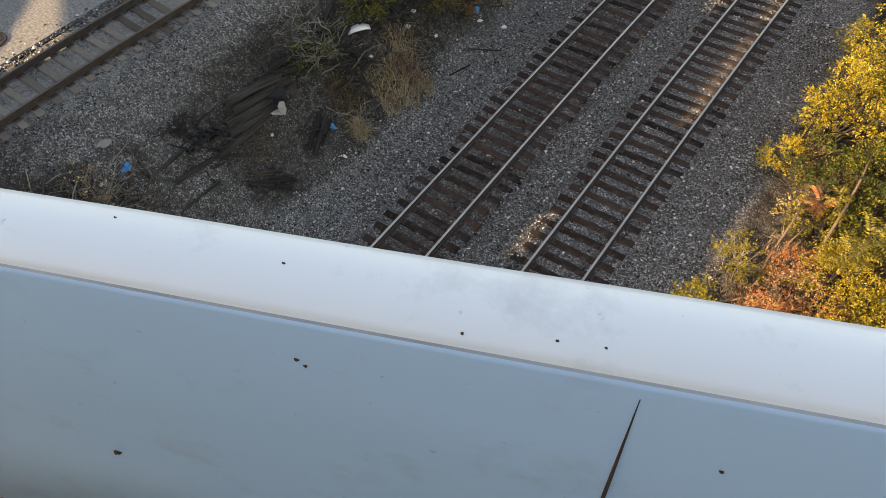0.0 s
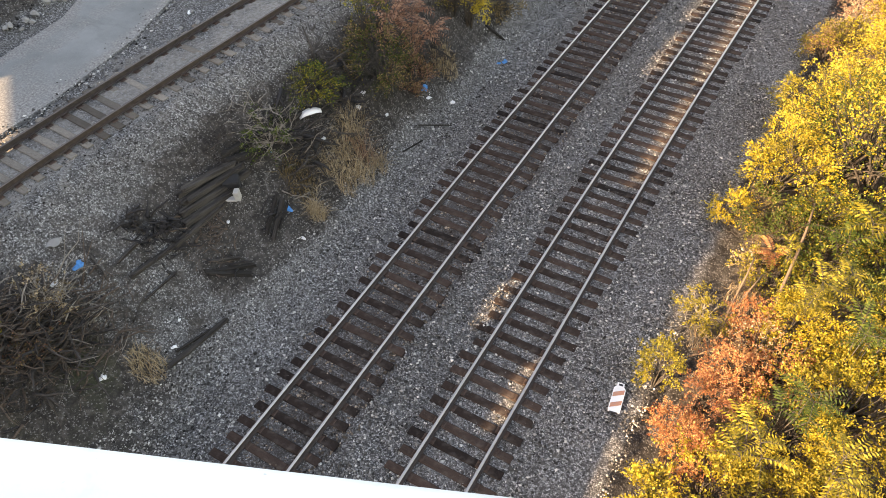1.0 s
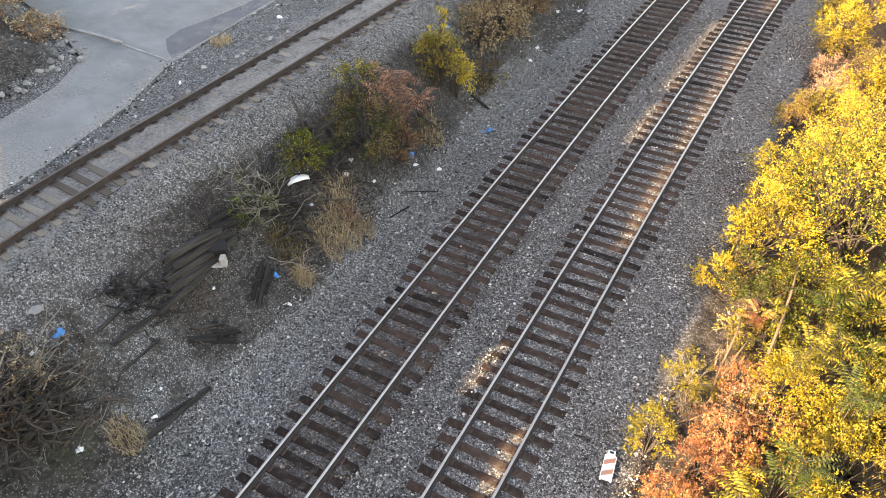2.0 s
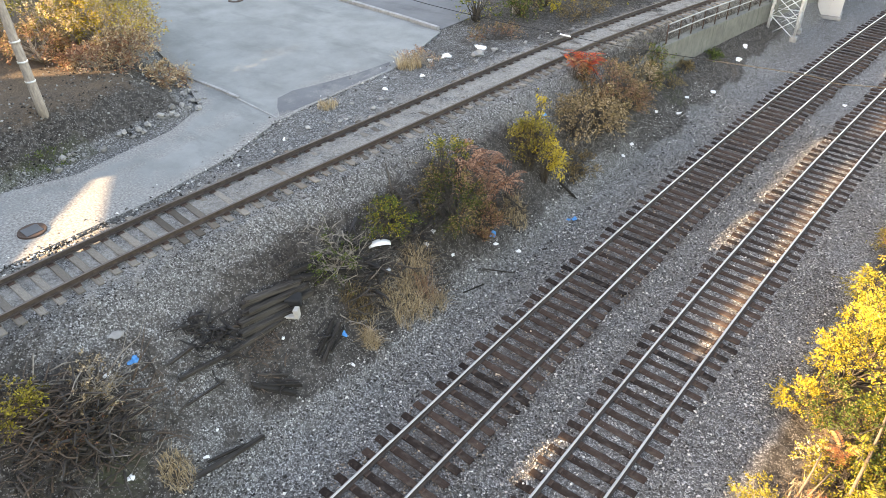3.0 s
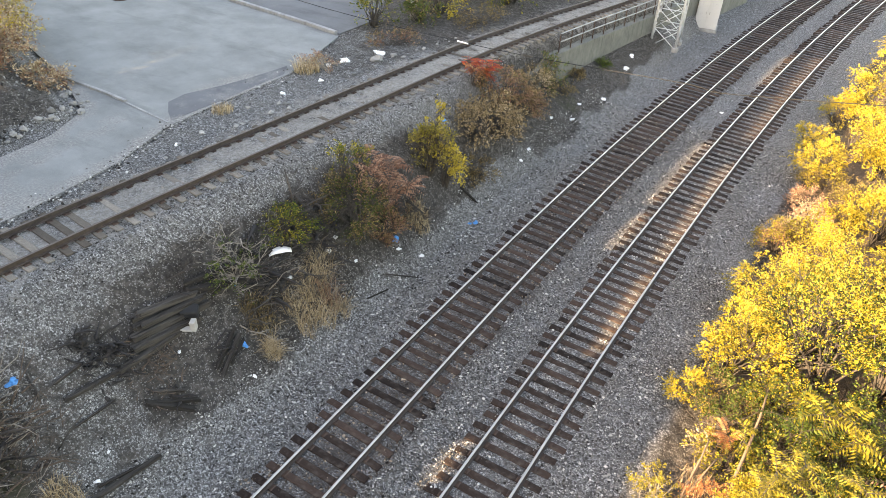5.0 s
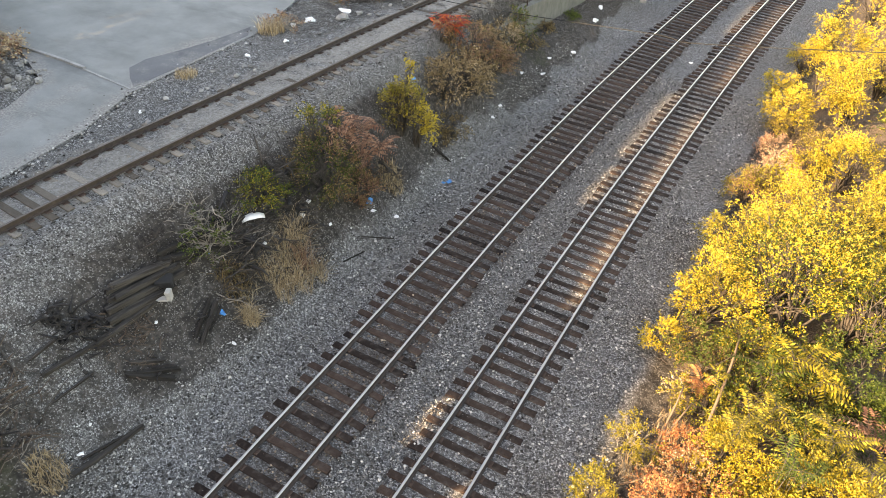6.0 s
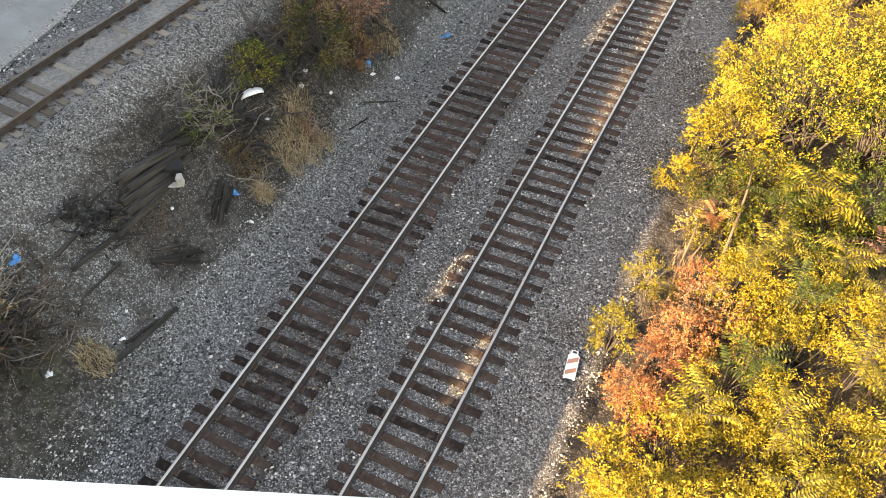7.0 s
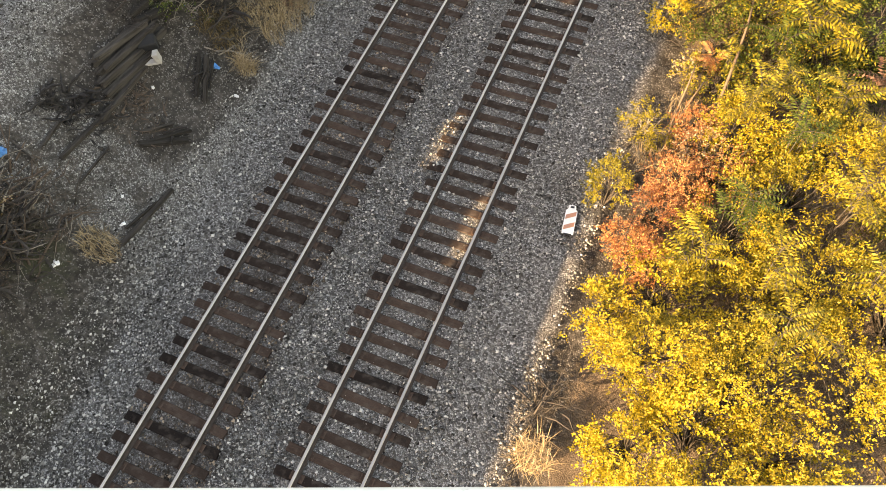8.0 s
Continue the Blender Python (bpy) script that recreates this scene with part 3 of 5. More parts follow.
def scatter_stones(name, count, area, size, seed, label, keep=None, material=STONE):
    """Loose stones lying on the ground, in one mesh."""
    rng = np.random.default_rng(seed)
    x0, x1, y0, y1 = area
    px, py = rng.uniform(x0, x1, count), rng.uniform(y0, y1, count)
    # nearer the camera's end they lie denser
    py = y0 + (y1 - y0) * ((py - y0) / (y1 - y0)) ** 1.35
    pts = [(x, y) for x, y in zip(px, py) if keep is None or keep(x, y)]
    n = len(pts)
    base = np.array([(1, 0, 0), (-0.2, 0.9, 0), (-0.9, -0.1, 0), (0.1, -1, 0), (0.1, 0.1, 0.8), (0, 0, -0.7)])
    r = rng.gamma(4.0, size / 4.0, n).clip(size * 0.4, size * 2.4)
    shape = base[None] * (1 + rng.uniform(-0.35, 0.35, (n, 6, 3)))
    shape *= rng.uniform(0.6, 1.15, (n, 1, 3))
    a = rng.uniform(0, 2 * math.pi, n)
    c, s = np.cos(a)[:, None], np.sin(a)[:, None]
    q = np.stack([shape[..., 0] * c - shape[..., 1] * s, shape[..., 0] * s + shape[..., 1] * c, shape[..., 2]], -1) * r[:, None, None]
    z = np.array([ground_z(x, y) - (0.022 if any(abs(x - bend(y) - c) < 1.32 for c in (0.7525, 4.7525)) else 0.0) for x, y in pts])
    q += np.stack([np.array([p[0] for p in pts]), np.array([p[1] for p in pts]), z - 0.035 + r * 0.25], -1)[:, None]
    tri = np.array([(0, 1, 4), (1, 2, 4), (2, 3, 4), (3, 0, 4), (1, 0, 5), (2, 1, 5), (3, 2, 5), (0, 3, 5)])
    faces = (tri[None] + (np.arange(n) * 6)[:, None, None]).reshape(-1, 3)
    me = bpy.data.meshes.new(name)
    me.vertices.add(n * 6)
    me.vertices.foreach_set("co", q.reshape(-1))
    me.loops.add(len(faces) * 3)
    me.loops.foreach_set("vertex_index", faces.reshape(-1))
    me.polygons.add(len(faces))
    me.polygons.foreach_set("loop_start", np.arange(len(faces)) * 3)
    me.update(calc_edges=True)
    me.validate()
    me.materials.append(material)
    return tagged(new(name, me), label, "gravel", kind="stuff")


def off_ties(x, y):
    u = x - bend(y)
    for c in (0.7525, 4.7525):
        if abs(u - c) < 1.25:
            if abs(abs(u - c) - 0.7525) < 0.09:
                return False
    return u < 7.95 or (y < 12 and u < 8.35)


oily_bed = lambda x, y: -0.5 + 0.4 * noise.noise(Vector((y * 0.8, 5, 1))) < x - bend(y) < 2.1 + 0.5 * noise.noise(Vector((y * 0.7, 1, 1)))
scatter_stones("ballast_stones", 122000, (-2.9, 8.6, -3, 36), 0.0255, 5, "loose grey crushed stone ballast along the main tracks", lambda x, y: off_ties(x, y) and not oily_bed(x, y))
scatter_stones("stained_ballast_stones", 28000, (-1.2, 3.0, -3, 36), 0.0255, 15, "rust stained crushed stone between the rails", lambda x, y: off_ties(x, y) and oily_bed(x, y), STONE_RUSTY)
scatter_stones("hill_stones", 3200, (-20.0, -13.6, 4.0, 15.5), 0.036, 8, "loose stones and rubble on the foot of the hill", lambda x, y: hill(x, y) > 0.05 and not inside(ROAD, x, y), STONE_DULL)
scatter_stones("slope_stones", 34000, (-7.6, -1.6, -1, 32), 0.021, 6, "scattered stones on the slope below the siding",
               lambda x, y: x > -3.0 + 0.5 * noise.noise(Vector((y * 0.5, 2, 1))) or x < siding_x(y) + 2.6 or noise.noise(Vector((x * 2.1, y * 2.1, 9))) > 0.22, STONE_DULL)

shoulder = random.Random(31)
scatter_stones("lane_stones", 16000, (-13.2, -9.2, 3.0, 24.0), 0.036, 9, "loose gravel strewn over the edge of the lane",
               lambda x, y: edge_distance(ROAD, x, y) < 0.75 * shoulder.random() ** 2 + 0.05 and x > -13)

# ---- bridge parapet, deck and the unseen sun blockers added behind ----
BRIDGE = 22.3
bd = Vector((math.cos(radians(BRIDGE)), math.sin(radians(BRIDGE)), 0))
bn = Vector((bd.y, -bd.x, 0))  # towards the walkway
edge_point = Vector((8.856, -0.514, 15.616))


def parapet():
    prof = [(0.0, -0.95), (0.0, -0.02), (0.004, -0.008), (0.013, -0.001), (0.032, 0.003), (0.054, 0.002), (0.066, -0.001), (0.0705, -0.004),
            (0.0712, -0.0065), (0.0735, -0.0068), (0.0752, -0.012), (0.078, -0.25), (0.082, -0.5), (0.086, -0.95)]
    n = len(prof)
    us = steps((-4.5, -1.2, 0.8), (-1.2, 1.4, 0.05), (1.4, 6, 0.8))
    vs, fs = [], []
    for u in us:
        for v, w in prof:
            p = edge_point + bd * u + bn * v + Vector((0, 0, w + 0.0012 * noise.noise(Vector((u * 4, v * 20, w * 3)))))
            vs.append(tuple(p))
    for i in range(len(us) - 1):
        for k in range(n - 1):
            fs.append((i * n + k, i * n + k + 1, (i + 1) * n + k + 1, (i + 1) * n + k))
        fs.append((i * n + n - 1, i * n, (i + 1) * n, (i + 1) * n + n - 1))
    fs += [tuple(range(n)), tuple(reversed([len(vs) - n + k for k in range(n)]))]
    t = empty("bridge_parapet", 0, 0, 0, "pale grey painted metal parapet of the bridge, scuffed and chipped", "parapet")
    me = mesh_from("panel", vs, fs, [PARAPET, PARAPET_FACE_SKY, SEAM], True)
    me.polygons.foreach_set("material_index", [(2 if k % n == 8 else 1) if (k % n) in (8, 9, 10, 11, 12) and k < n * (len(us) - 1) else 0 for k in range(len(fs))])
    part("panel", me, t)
    # chips on the top and the inner face, and one long scratch
    for k, (u, v, w, r) in enumerate(((-0.05, 0.081, -0.42, 0.0055), (0.271, 0.0762, -0.062, 0.0022), (0.276, 0.0763, -0.07, 0.0018), (0.262, 0.036, 0.002, 0.0018), (0.455, 0.058, 0.0005, 0.0013),
                                      (0.485, 0.057, 0.0005, 0.0015), (0.581, 0.077, -0.11, 0.002), (0.395, 0.064, -0.001, 0.0013), (0.60, 0.06, -0.001, 0.0013), (0.12, 0.02, 0.001, 0.0012))):
        p = edge_point + bd * u + bn * v + Vector((0, 0, w))
        ob = part("paint_chip", lump_mesh("paint_chip", r, PLATE, k + 3, 0.5, 2, 0.35), t, "dark paint chip")
        ob.matrix_basis = Matrix.Translation(p)
    pts = [edge_point + bd * 0.511 + bn * (0.0752 + 0.0025 * k / 5) + Vector((0, 0, -0.024 - 0.045 * k)) for k in range(6)]
    part("scratch", tubes_mesh("scratch", [([tuple(p) for p in pts], [0.0004, 0.0008, 0.0013, 0.0017, 0.002, 0.002])], PLATE, 5), t, "dark vertical scratch")
    return t


parapet()


def slab(name, u0, u1, v0, v1, z0, z1, material, label):
    vs = [tuple(edge_point + bd * u + bn * v + Vector((0, 0, z - edge_point.z))) for z in (z0, z1) for u, v in ((u0, v0), (u1, v0), (u1, v1), (u0, v1))]
    fs = [(3, 2, 1, 0), (4, 5, 6, 7), (0, 1, 5, 4), (1, 2, 6, 5), (2, 3, 7, 6), (3, 0, 4, 7)]
    return tagged(new(name, mesh_from(name, vs, fs, material)), label, "bridge", kind="structure")


slab("bridge_deck", -4.5, 6, -0.12, 1.6, 14.2, 14.64, KERB, "concrete deck of the narrow footbridge")
# unseen panel across the walkway, added to keep the sun off the parapet
slab("parapet_shade_panel", -3.0, 1.6, 1.62, 1.85, 13.0, 17.6, KERB, "unseen concrete panel added across the walkway to shade the parapet")


def sun_blocker():
    """An unseen wall added behind the bridge to keep the low sun off the tracks; daylight comes through its gaps."""
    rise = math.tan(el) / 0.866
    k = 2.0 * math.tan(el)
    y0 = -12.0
    t = empty("sun_blocker_wall", 0, 0, 0, "unseen slotted wall added behind the bridge to shade the tracks", "wall", kind="structure")

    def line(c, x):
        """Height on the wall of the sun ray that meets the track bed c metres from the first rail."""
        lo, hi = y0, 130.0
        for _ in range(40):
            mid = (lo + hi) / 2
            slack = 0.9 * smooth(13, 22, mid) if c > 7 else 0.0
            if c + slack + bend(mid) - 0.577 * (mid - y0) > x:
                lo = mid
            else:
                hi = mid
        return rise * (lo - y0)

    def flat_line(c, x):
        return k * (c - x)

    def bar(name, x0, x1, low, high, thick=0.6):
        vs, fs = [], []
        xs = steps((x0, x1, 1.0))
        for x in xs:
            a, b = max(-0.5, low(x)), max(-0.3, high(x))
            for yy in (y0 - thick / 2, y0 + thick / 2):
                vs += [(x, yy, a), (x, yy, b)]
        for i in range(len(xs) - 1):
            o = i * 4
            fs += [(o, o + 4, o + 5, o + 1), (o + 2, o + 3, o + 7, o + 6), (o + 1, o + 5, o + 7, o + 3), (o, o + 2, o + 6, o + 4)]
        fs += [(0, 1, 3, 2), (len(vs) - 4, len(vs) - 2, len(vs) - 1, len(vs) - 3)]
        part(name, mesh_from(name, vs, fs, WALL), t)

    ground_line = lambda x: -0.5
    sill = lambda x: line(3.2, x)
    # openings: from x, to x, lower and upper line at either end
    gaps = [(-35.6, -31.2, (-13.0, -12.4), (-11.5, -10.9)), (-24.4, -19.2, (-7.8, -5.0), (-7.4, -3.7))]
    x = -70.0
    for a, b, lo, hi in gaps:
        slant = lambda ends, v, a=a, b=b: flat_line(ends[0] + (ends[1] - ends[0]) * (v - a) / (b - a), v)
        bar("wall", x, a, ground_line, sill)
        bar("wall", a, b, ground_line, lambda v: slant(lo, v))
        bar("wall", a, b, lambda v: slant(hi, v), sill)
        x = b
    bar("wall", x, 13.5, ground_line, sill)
    bar("middle_blocker", -70, 13.5, lambda v: line(3.58, v), lambda v: line(5.02, v))
    bar("top_blocker", -70, 13.5, lambda v: line(5.38, v), lambda v: line(7.95, v))
    # infill closes the two slots but for stretches that make sun patches on the tracks
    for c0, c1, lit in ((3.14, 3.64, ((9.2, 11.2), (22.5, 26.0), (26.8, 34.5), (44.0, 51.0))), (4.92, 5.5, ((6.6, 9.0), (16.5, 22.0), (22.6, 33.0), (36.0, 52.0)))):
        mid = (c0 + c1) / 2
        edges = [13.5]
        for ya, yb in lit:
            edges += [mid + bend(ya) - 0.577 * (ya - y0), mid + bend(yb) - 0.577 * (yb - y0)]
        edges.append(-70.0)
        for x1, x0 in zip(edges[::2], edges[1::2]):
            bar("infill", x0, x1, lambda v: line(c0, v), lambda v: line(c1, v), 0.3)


sun_blocker()


# ---- plants ----
def unit(rnd):
    while True:
        v = Vector((rnd.uniform(-1, 1), rnd.uniform(-1, 1), rnd.uniform(-1, 1)))
        if 0.05 < v.length < 1:
            return v.normalized()


def leaves_mesh(name, spots, size, material, seed, droop=0.3, long=1.6, dirs=None):
    """Folded leaves: two triangles each side of a midrib, one island a leaf."""
    rng = np.random.default_rng(seed)
    n = len(spots)
    p = np.array(spots)
    d = rng.normal(size=(n, 3))
    d[:, 2] = d[:, 2] * 0.5 - droop
    if dirs is not None:
        d = d * 0.55 + dirs
    d /= np.linalg.norm(d, axis=1)[:, None]
    o = rng.normal(size=(n, 3)) * 0.8 + np.array([-0.2, -0.3, 1.8])
    w = np.cross(d, o)
    w /= np.linalg.norm(w, axis=1)[:, None] + 1e-9
    up = np.cross(w, d)
    s = (size * rng.uniform(0.55, 1.3, n))[:, None]
    q = np.stack([p, p + d * s * long * 0.5 + w * s * 0.45 + up * s * 0.12, p + d * s * long, p + d * s * long * 0.5 - w * s * 0.45 + up * s * 0.12], 1)
    faces = np.arange(n * 4).reshape(-1, 4)
    tri = np.concatenate([faces[:, [0, 1, 2]], faces[:, [0, 2, 3]]], 1).reshape(-1, 3)
    me = bpy.data.meshes.new(name)
    me.vertices.add(n * 4)
    me.vertices.foreach_set("co", q.reshape(-1))
    me.loops.add(len(tri) * 3)
    me.loops.foreach_set("vertex_index", tri.reshape(-1))
    me.polygons.add(len(tri))
    me.polygons.foreach_set("loop_start", np.arange(len(tri)) * 3)
    me.update(calc_edges=True)
    me.materials.append(material)
    return me


def shrub(name, x, y, w, d, h, material, label, seed, leaves=2200, size=0.07, clumps=26, bark=BARK, category="shrub", group="", z=None, inner=None, spread=0.13, lean=(0, 0), bare=6, long=1.6):
    """A shrub or small tree: forked stems, twigs and a ragged crown of leaf clumps."""
    rnd = random.Random(seed)
    leaves = int(leaves * 0.82)
    z = ground_z(x, y) - 0.12 if z is None else z
    t = empty(name, x, y, z, label, category, group)
    runs = []
    stems = [Vector((rnd.gauss(0, 0.08) * w, rnd.gauss(0, 0.08) * d, 0)) for _ in range(rnd.randint(2, 4))]
    tips = []
    # boughs: the crown bulges round a few of them and leaves hollows between
    boughs = [unit(rnd) for _ in range(max(4, clumps // 6))]
    for k in range(clumps):
        v = (boughs[k % len(boughs)] + unit(rnd) * (0.42 if clumps >= 40 else 1.6)).normalized()
        v.z = abs(v.z) * 1.1 - (0.25 if k % 4 else 0.9)
        r = rnd.uniform(0.6, 1.0) * (0.8 + 0.28 * ((k % len(boughs)) % 3) / 2)
        tip = Vector((v.x * w / 2 * r + lean[0] * h, v.y * d / 2 * r + lean[1] * h, h * (0.5 + 0.46 * v.z * r + rnd.uniform(-0.06, 0.06))))
        tips.append(tip)
        s = rnd.choice(stems)
        mid = s.lerp(tip, 0.5) + Vector((rnd.gauss(0, 0.06) * w, rnd.gauss(0, 0.06) * d, 0.06 * h))
        r0 = 0.012 + 0.008 * h
        runs.append(([tuple(s), tuple(s.lerp(mid, 0.5) + Vector((0, 0, 0.04 * h))), tuple(mid), tuple(tip)], [r0, r0 * 0.8, r0 * 0.5, r0 * 0.15]))
        for _ in range(3):
            e = tip + unit(rnd) * spread * (w + h) * 0.35
            runs.append(([tuple(mid.lerp(tip, rnd.uniform(0.4, 0.9))), tuple(e)], [r0 * 0.25, r0 * 0.1]))
            tips.append(e) if rnd.random() < 0.35 else None
    for _ in range(bare):
        s = rnd.choice(tips)
        e = s + unit(rnd) * 0.22 * h + Vector((0, 0, 0.12 * h))
        runs.append(([tuple(s), tuple(s.lerp(e, 0.5) + unit(rnd) * 0.03 * h), tuple(e)], [0.007, 0.005, 0.002]))
    sig = spread * (w + d + h) / 6
    rng = np.random.default_rng(seed)
    # leaves sit along short sprays that fan out from the twig ends
    sprays = max(4, leaves // 13)
    foot = np.array([tuple(v) for v in tips])[rng.integers(0, len(tips), sprays)]
    foot = foot + rng.normal(size=(sprays, 3)) * sig * rng.choice((0.45, 0.8, 1.15), sprays)[:, None] * np.array([1.0, 1.0, 0.8])
    out = foot - np.array([0.0, 0.0, 0.35 * h])
    out = out / (np.linalg.norm(out, axis=1)[:, None] + 1e-6) + rng.normal(size=(sprays, 3)) * 0.55
    out[:, 2] += 0.25
    out /= np.linalg.norm(out, axis=1)[:, None] + 1e-6
    which = rng.integers(0, sprays, leaves)
    far = rng.uniform(0, 1, leaves)[:, None] * size * 6.5
    where = foot[which] + out[which] * far - np.array([0, 0, 0.35]) * far ** 2 / (size * 6.5) + rng.normal(size=(leaves, 3)) * size * 0.5
    along_spray = out[which] * 0.8
    low = where[:, 2] < 0.04 * h
    where[low, 2] = rng.uniform(0.05, 0.4, int(low.sum())) * h
    # a darker inner leaf puts the shade inside the crown into its colour
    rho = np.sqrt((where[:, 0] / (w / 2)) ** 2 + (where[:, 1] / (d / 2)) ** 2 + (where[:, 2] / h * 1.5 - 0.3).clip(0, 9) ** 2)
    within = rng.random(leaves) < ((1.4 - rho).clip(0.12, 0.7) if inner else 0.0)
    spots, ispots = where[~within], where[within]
    size = size * 0.86
    part("stem", tubes_mesh("stem", runs, bark, 5), t)
    part("crown", leaves_mesh("crown", spots, size, material, seed, long=long, dirs=along_spray[~within]), t)
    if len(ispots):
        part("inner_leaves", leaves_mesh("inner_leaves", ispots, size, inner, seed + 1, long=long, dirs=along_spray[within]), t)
    return t


def sumac(x, y, h, r, material, label, seed, fronds=14, z=None, bark=BARK, name="sumac", leaflet=0.16):
    """Bare forked stems ending in rosettes of long feathered leaves."""
    rnd = random.Random(seed)
    z = ground_z(x, y) - 0.1 if z is None else z
    t = empty(name, x, y, z, label, "shrub")
    runs, vs, fs = [], [], []

    def frond(o, d, ln):
        d = Vector(d).normalized()
        side = d.cross(Vector((0, 0, 1))).normalized()
        pts = [o + d * ln * k / 8 + Vector((0, 0, 0.25 * ln * (k / 8) - 0.55 * ln * (k / 8) ** 2)) for k in range(9)]
        runs.append(([tuple(p) for p in pts], [0.006 - 0.0005 * k for k in range(9)]))
        for k in range(1, 9):
            for sgn in (-1, 1):
                lw = leaflet * (1 - 0.07 * abs(k - 4)) * rnd.uniform(0.8, 1.15)
                tip = pts[k] + (side * sgn + d * 0.5).normalized() * lw + Vector((0, 0, -0.35 * lw))
                m = pts[k].lerp(tip, 0.45)
                q = d * lw * 0.17
                i = len(vs)
                vs.extend([tuple(pts[k]), tuple(m + q), tuple(tip), tuple(m - q)])
                fs.append((i, i + 1, i + 2, i + 3))

    heads = max(2, fronds // 6)
    for k in range(heads):
        top = Vector((rnd.uniform(-0.5, 0.5) * r, rnd.uniform(-0.5, 0.5) * r, h * rnd.uniform(0.7, 1.0)))
        stalk = ([(rnd.gauss(0, 0.05), rnd.gauss(0, 0.05), 0), tuple(top * 0.5 + unit(rnd) * 0.06), tuple(top)], [0.022, 0.016, 0.011])
        part("stem", tubes_mesh("stem", [stalk], bark, 5), t)
        for j in range(max(5, fronds // heads)):
            a = rnd.uniform(0, 2 * math.pi)
            frond(top, (math.cos(a), math.sin(a), rnd.uniform(-0.1, 0.7)), r * rnd.uniform(0.6, 1.0))
    tagged(part("leaf_stalk", tubes_mesh("leaf_stalk", runs, bark, 4), t, "thin leaf stalks"), kind="stuff")
    part("crown", mesh_from("crown", vs, fs, material), t)
    return t


def tuft(x, y, r, h, material, label, seed, blades=420, name="grass_tuft", z=None, flop=0.9, width=0.007):
    """A tussock of arching dry blades."""
    rnd = random.Random(seed)
    vs, fs = [], []
    for _ in range(int(blades * 0.7)):
        a, b = rnd.uniform(0, 2 * math.pi), rnd.uniform(0, 2 * math.pi)
        rr = r * 0.7 * math.sqrt(rnd.random())
        o = Vector((rr * math.cos(b), rr * math.sin(b), 0))
        o.z = (ground_z(x + o.x, y + o.y) - ground_z(x, y)) - 0.04
        d = Vector((math.cos(a), math.sin(a), 0))
        ln = h * rnd.uniform(0.5, 1.4)
        s = d.cross(Vector((0, 0, 1))) * width * rnd.uniform(0.7, 1.3)
        p1 = o + Vector((0, 0, ln * 0.6)) + d * ln * 0.2 * flop
        p2 = o + Vector((0, 0, ln * rnd.uniform(0.5, 0.95))) + d * ln * 0.65 * flop
        i = len(vs)
        vs += [tuple(o - s), tuple(o + s), tuple(p1 + s), tuple(p1 - s), tuple(p2)]
        fs += [(i, i + 1, i + 2, i + 3), (i + 3, i + 2, i + 4)]
    z = ground_z(x, y) if z is None else z
    ob = new(name, mesh_from(name, vs, fs, material))
    ob.matrix_basis = pose(x, y, z)
    return tagged(ob, label, "grass")


def brush(name, x, y, w, d, h, material, label, seed, sticks=130, thick=0.012, reach=1.0):
    """A heap of tangled dead branches."""
    rnd = random.Random(seed)
    runs = []
    for _ in range(int(sticks * 0.62)):
        b = Vector((rnd.gauss(0, 0.28) * w, rnd.gauss(0, 0.28) * d, 0))
        g = ground_z(x + b.x, y + b.y) - ground_z(x, y)
        k = max(0.05, 1 - (b.x / w * 2) ** 2 - (b.y / d * 2) ** 2)
        b.z = g + rnd.uniform(0.0, h) * k
        a = rnd.uniform(0, 2 * math.pi)
        dr = Vector((math.cos(a), math.sin(a), rnd.uniform(-0.3, 0.8)))
        ln = rnd.uniform(0.3, 1.25) * reach
        pts = [b]
        for _ in range(3):
            pts.append(pts[-1] + (dr + unit(rnd) * 0.45) * ln / 3)
        r = thick * rnd.choice((0.5, 0.8, 1.2, 2.3))
        runs.append(([tuple(p) for p in pts], [r, r * 0.8, r * 0.5, r * 0.2]))
        if rnd.random() < 0.6:
            runs.append(([tuple(pts[1]), tuple(pts[1] + (dr + unit(rnd)) * ln * 0.4)], [r * 0.5, r * 0.15]))
    ob = new(name, tubes_mesh(name, runs, material, 4))
    ob.matrix_basis = pose(x, y, ground_z(x, y))
    return tagged(ob, label, "brushwood", kind="stuff")


# right-hand bank
R = "autumn bushes on the bank"
# green inner leaves stand in for shade within and below these tall crowns
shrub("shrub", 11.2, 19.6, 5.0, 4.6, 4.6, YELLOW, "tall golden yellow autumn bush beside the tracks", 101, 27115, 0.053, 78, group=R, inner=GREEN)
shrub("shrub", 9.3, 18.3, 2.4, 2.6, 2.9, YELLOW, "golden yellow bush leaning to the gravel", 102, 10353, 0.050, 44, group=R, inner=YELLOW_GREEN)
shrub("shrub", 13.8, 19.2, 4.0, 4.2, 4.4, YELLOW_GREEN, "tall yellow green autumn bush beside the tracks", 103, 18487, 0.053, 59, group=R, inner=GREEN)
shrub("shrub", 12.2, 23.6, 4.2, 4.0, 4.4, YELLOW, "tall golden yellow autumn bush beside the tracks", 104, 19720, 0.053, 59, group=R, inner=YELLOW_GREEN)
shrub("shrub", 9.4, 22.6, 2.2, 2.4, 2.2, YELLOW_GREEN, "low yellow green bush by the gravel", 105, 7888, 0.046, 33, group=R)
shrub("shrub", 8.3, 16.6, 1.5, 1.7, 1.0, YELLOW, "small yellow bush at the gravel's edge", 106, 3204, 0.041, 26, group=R)
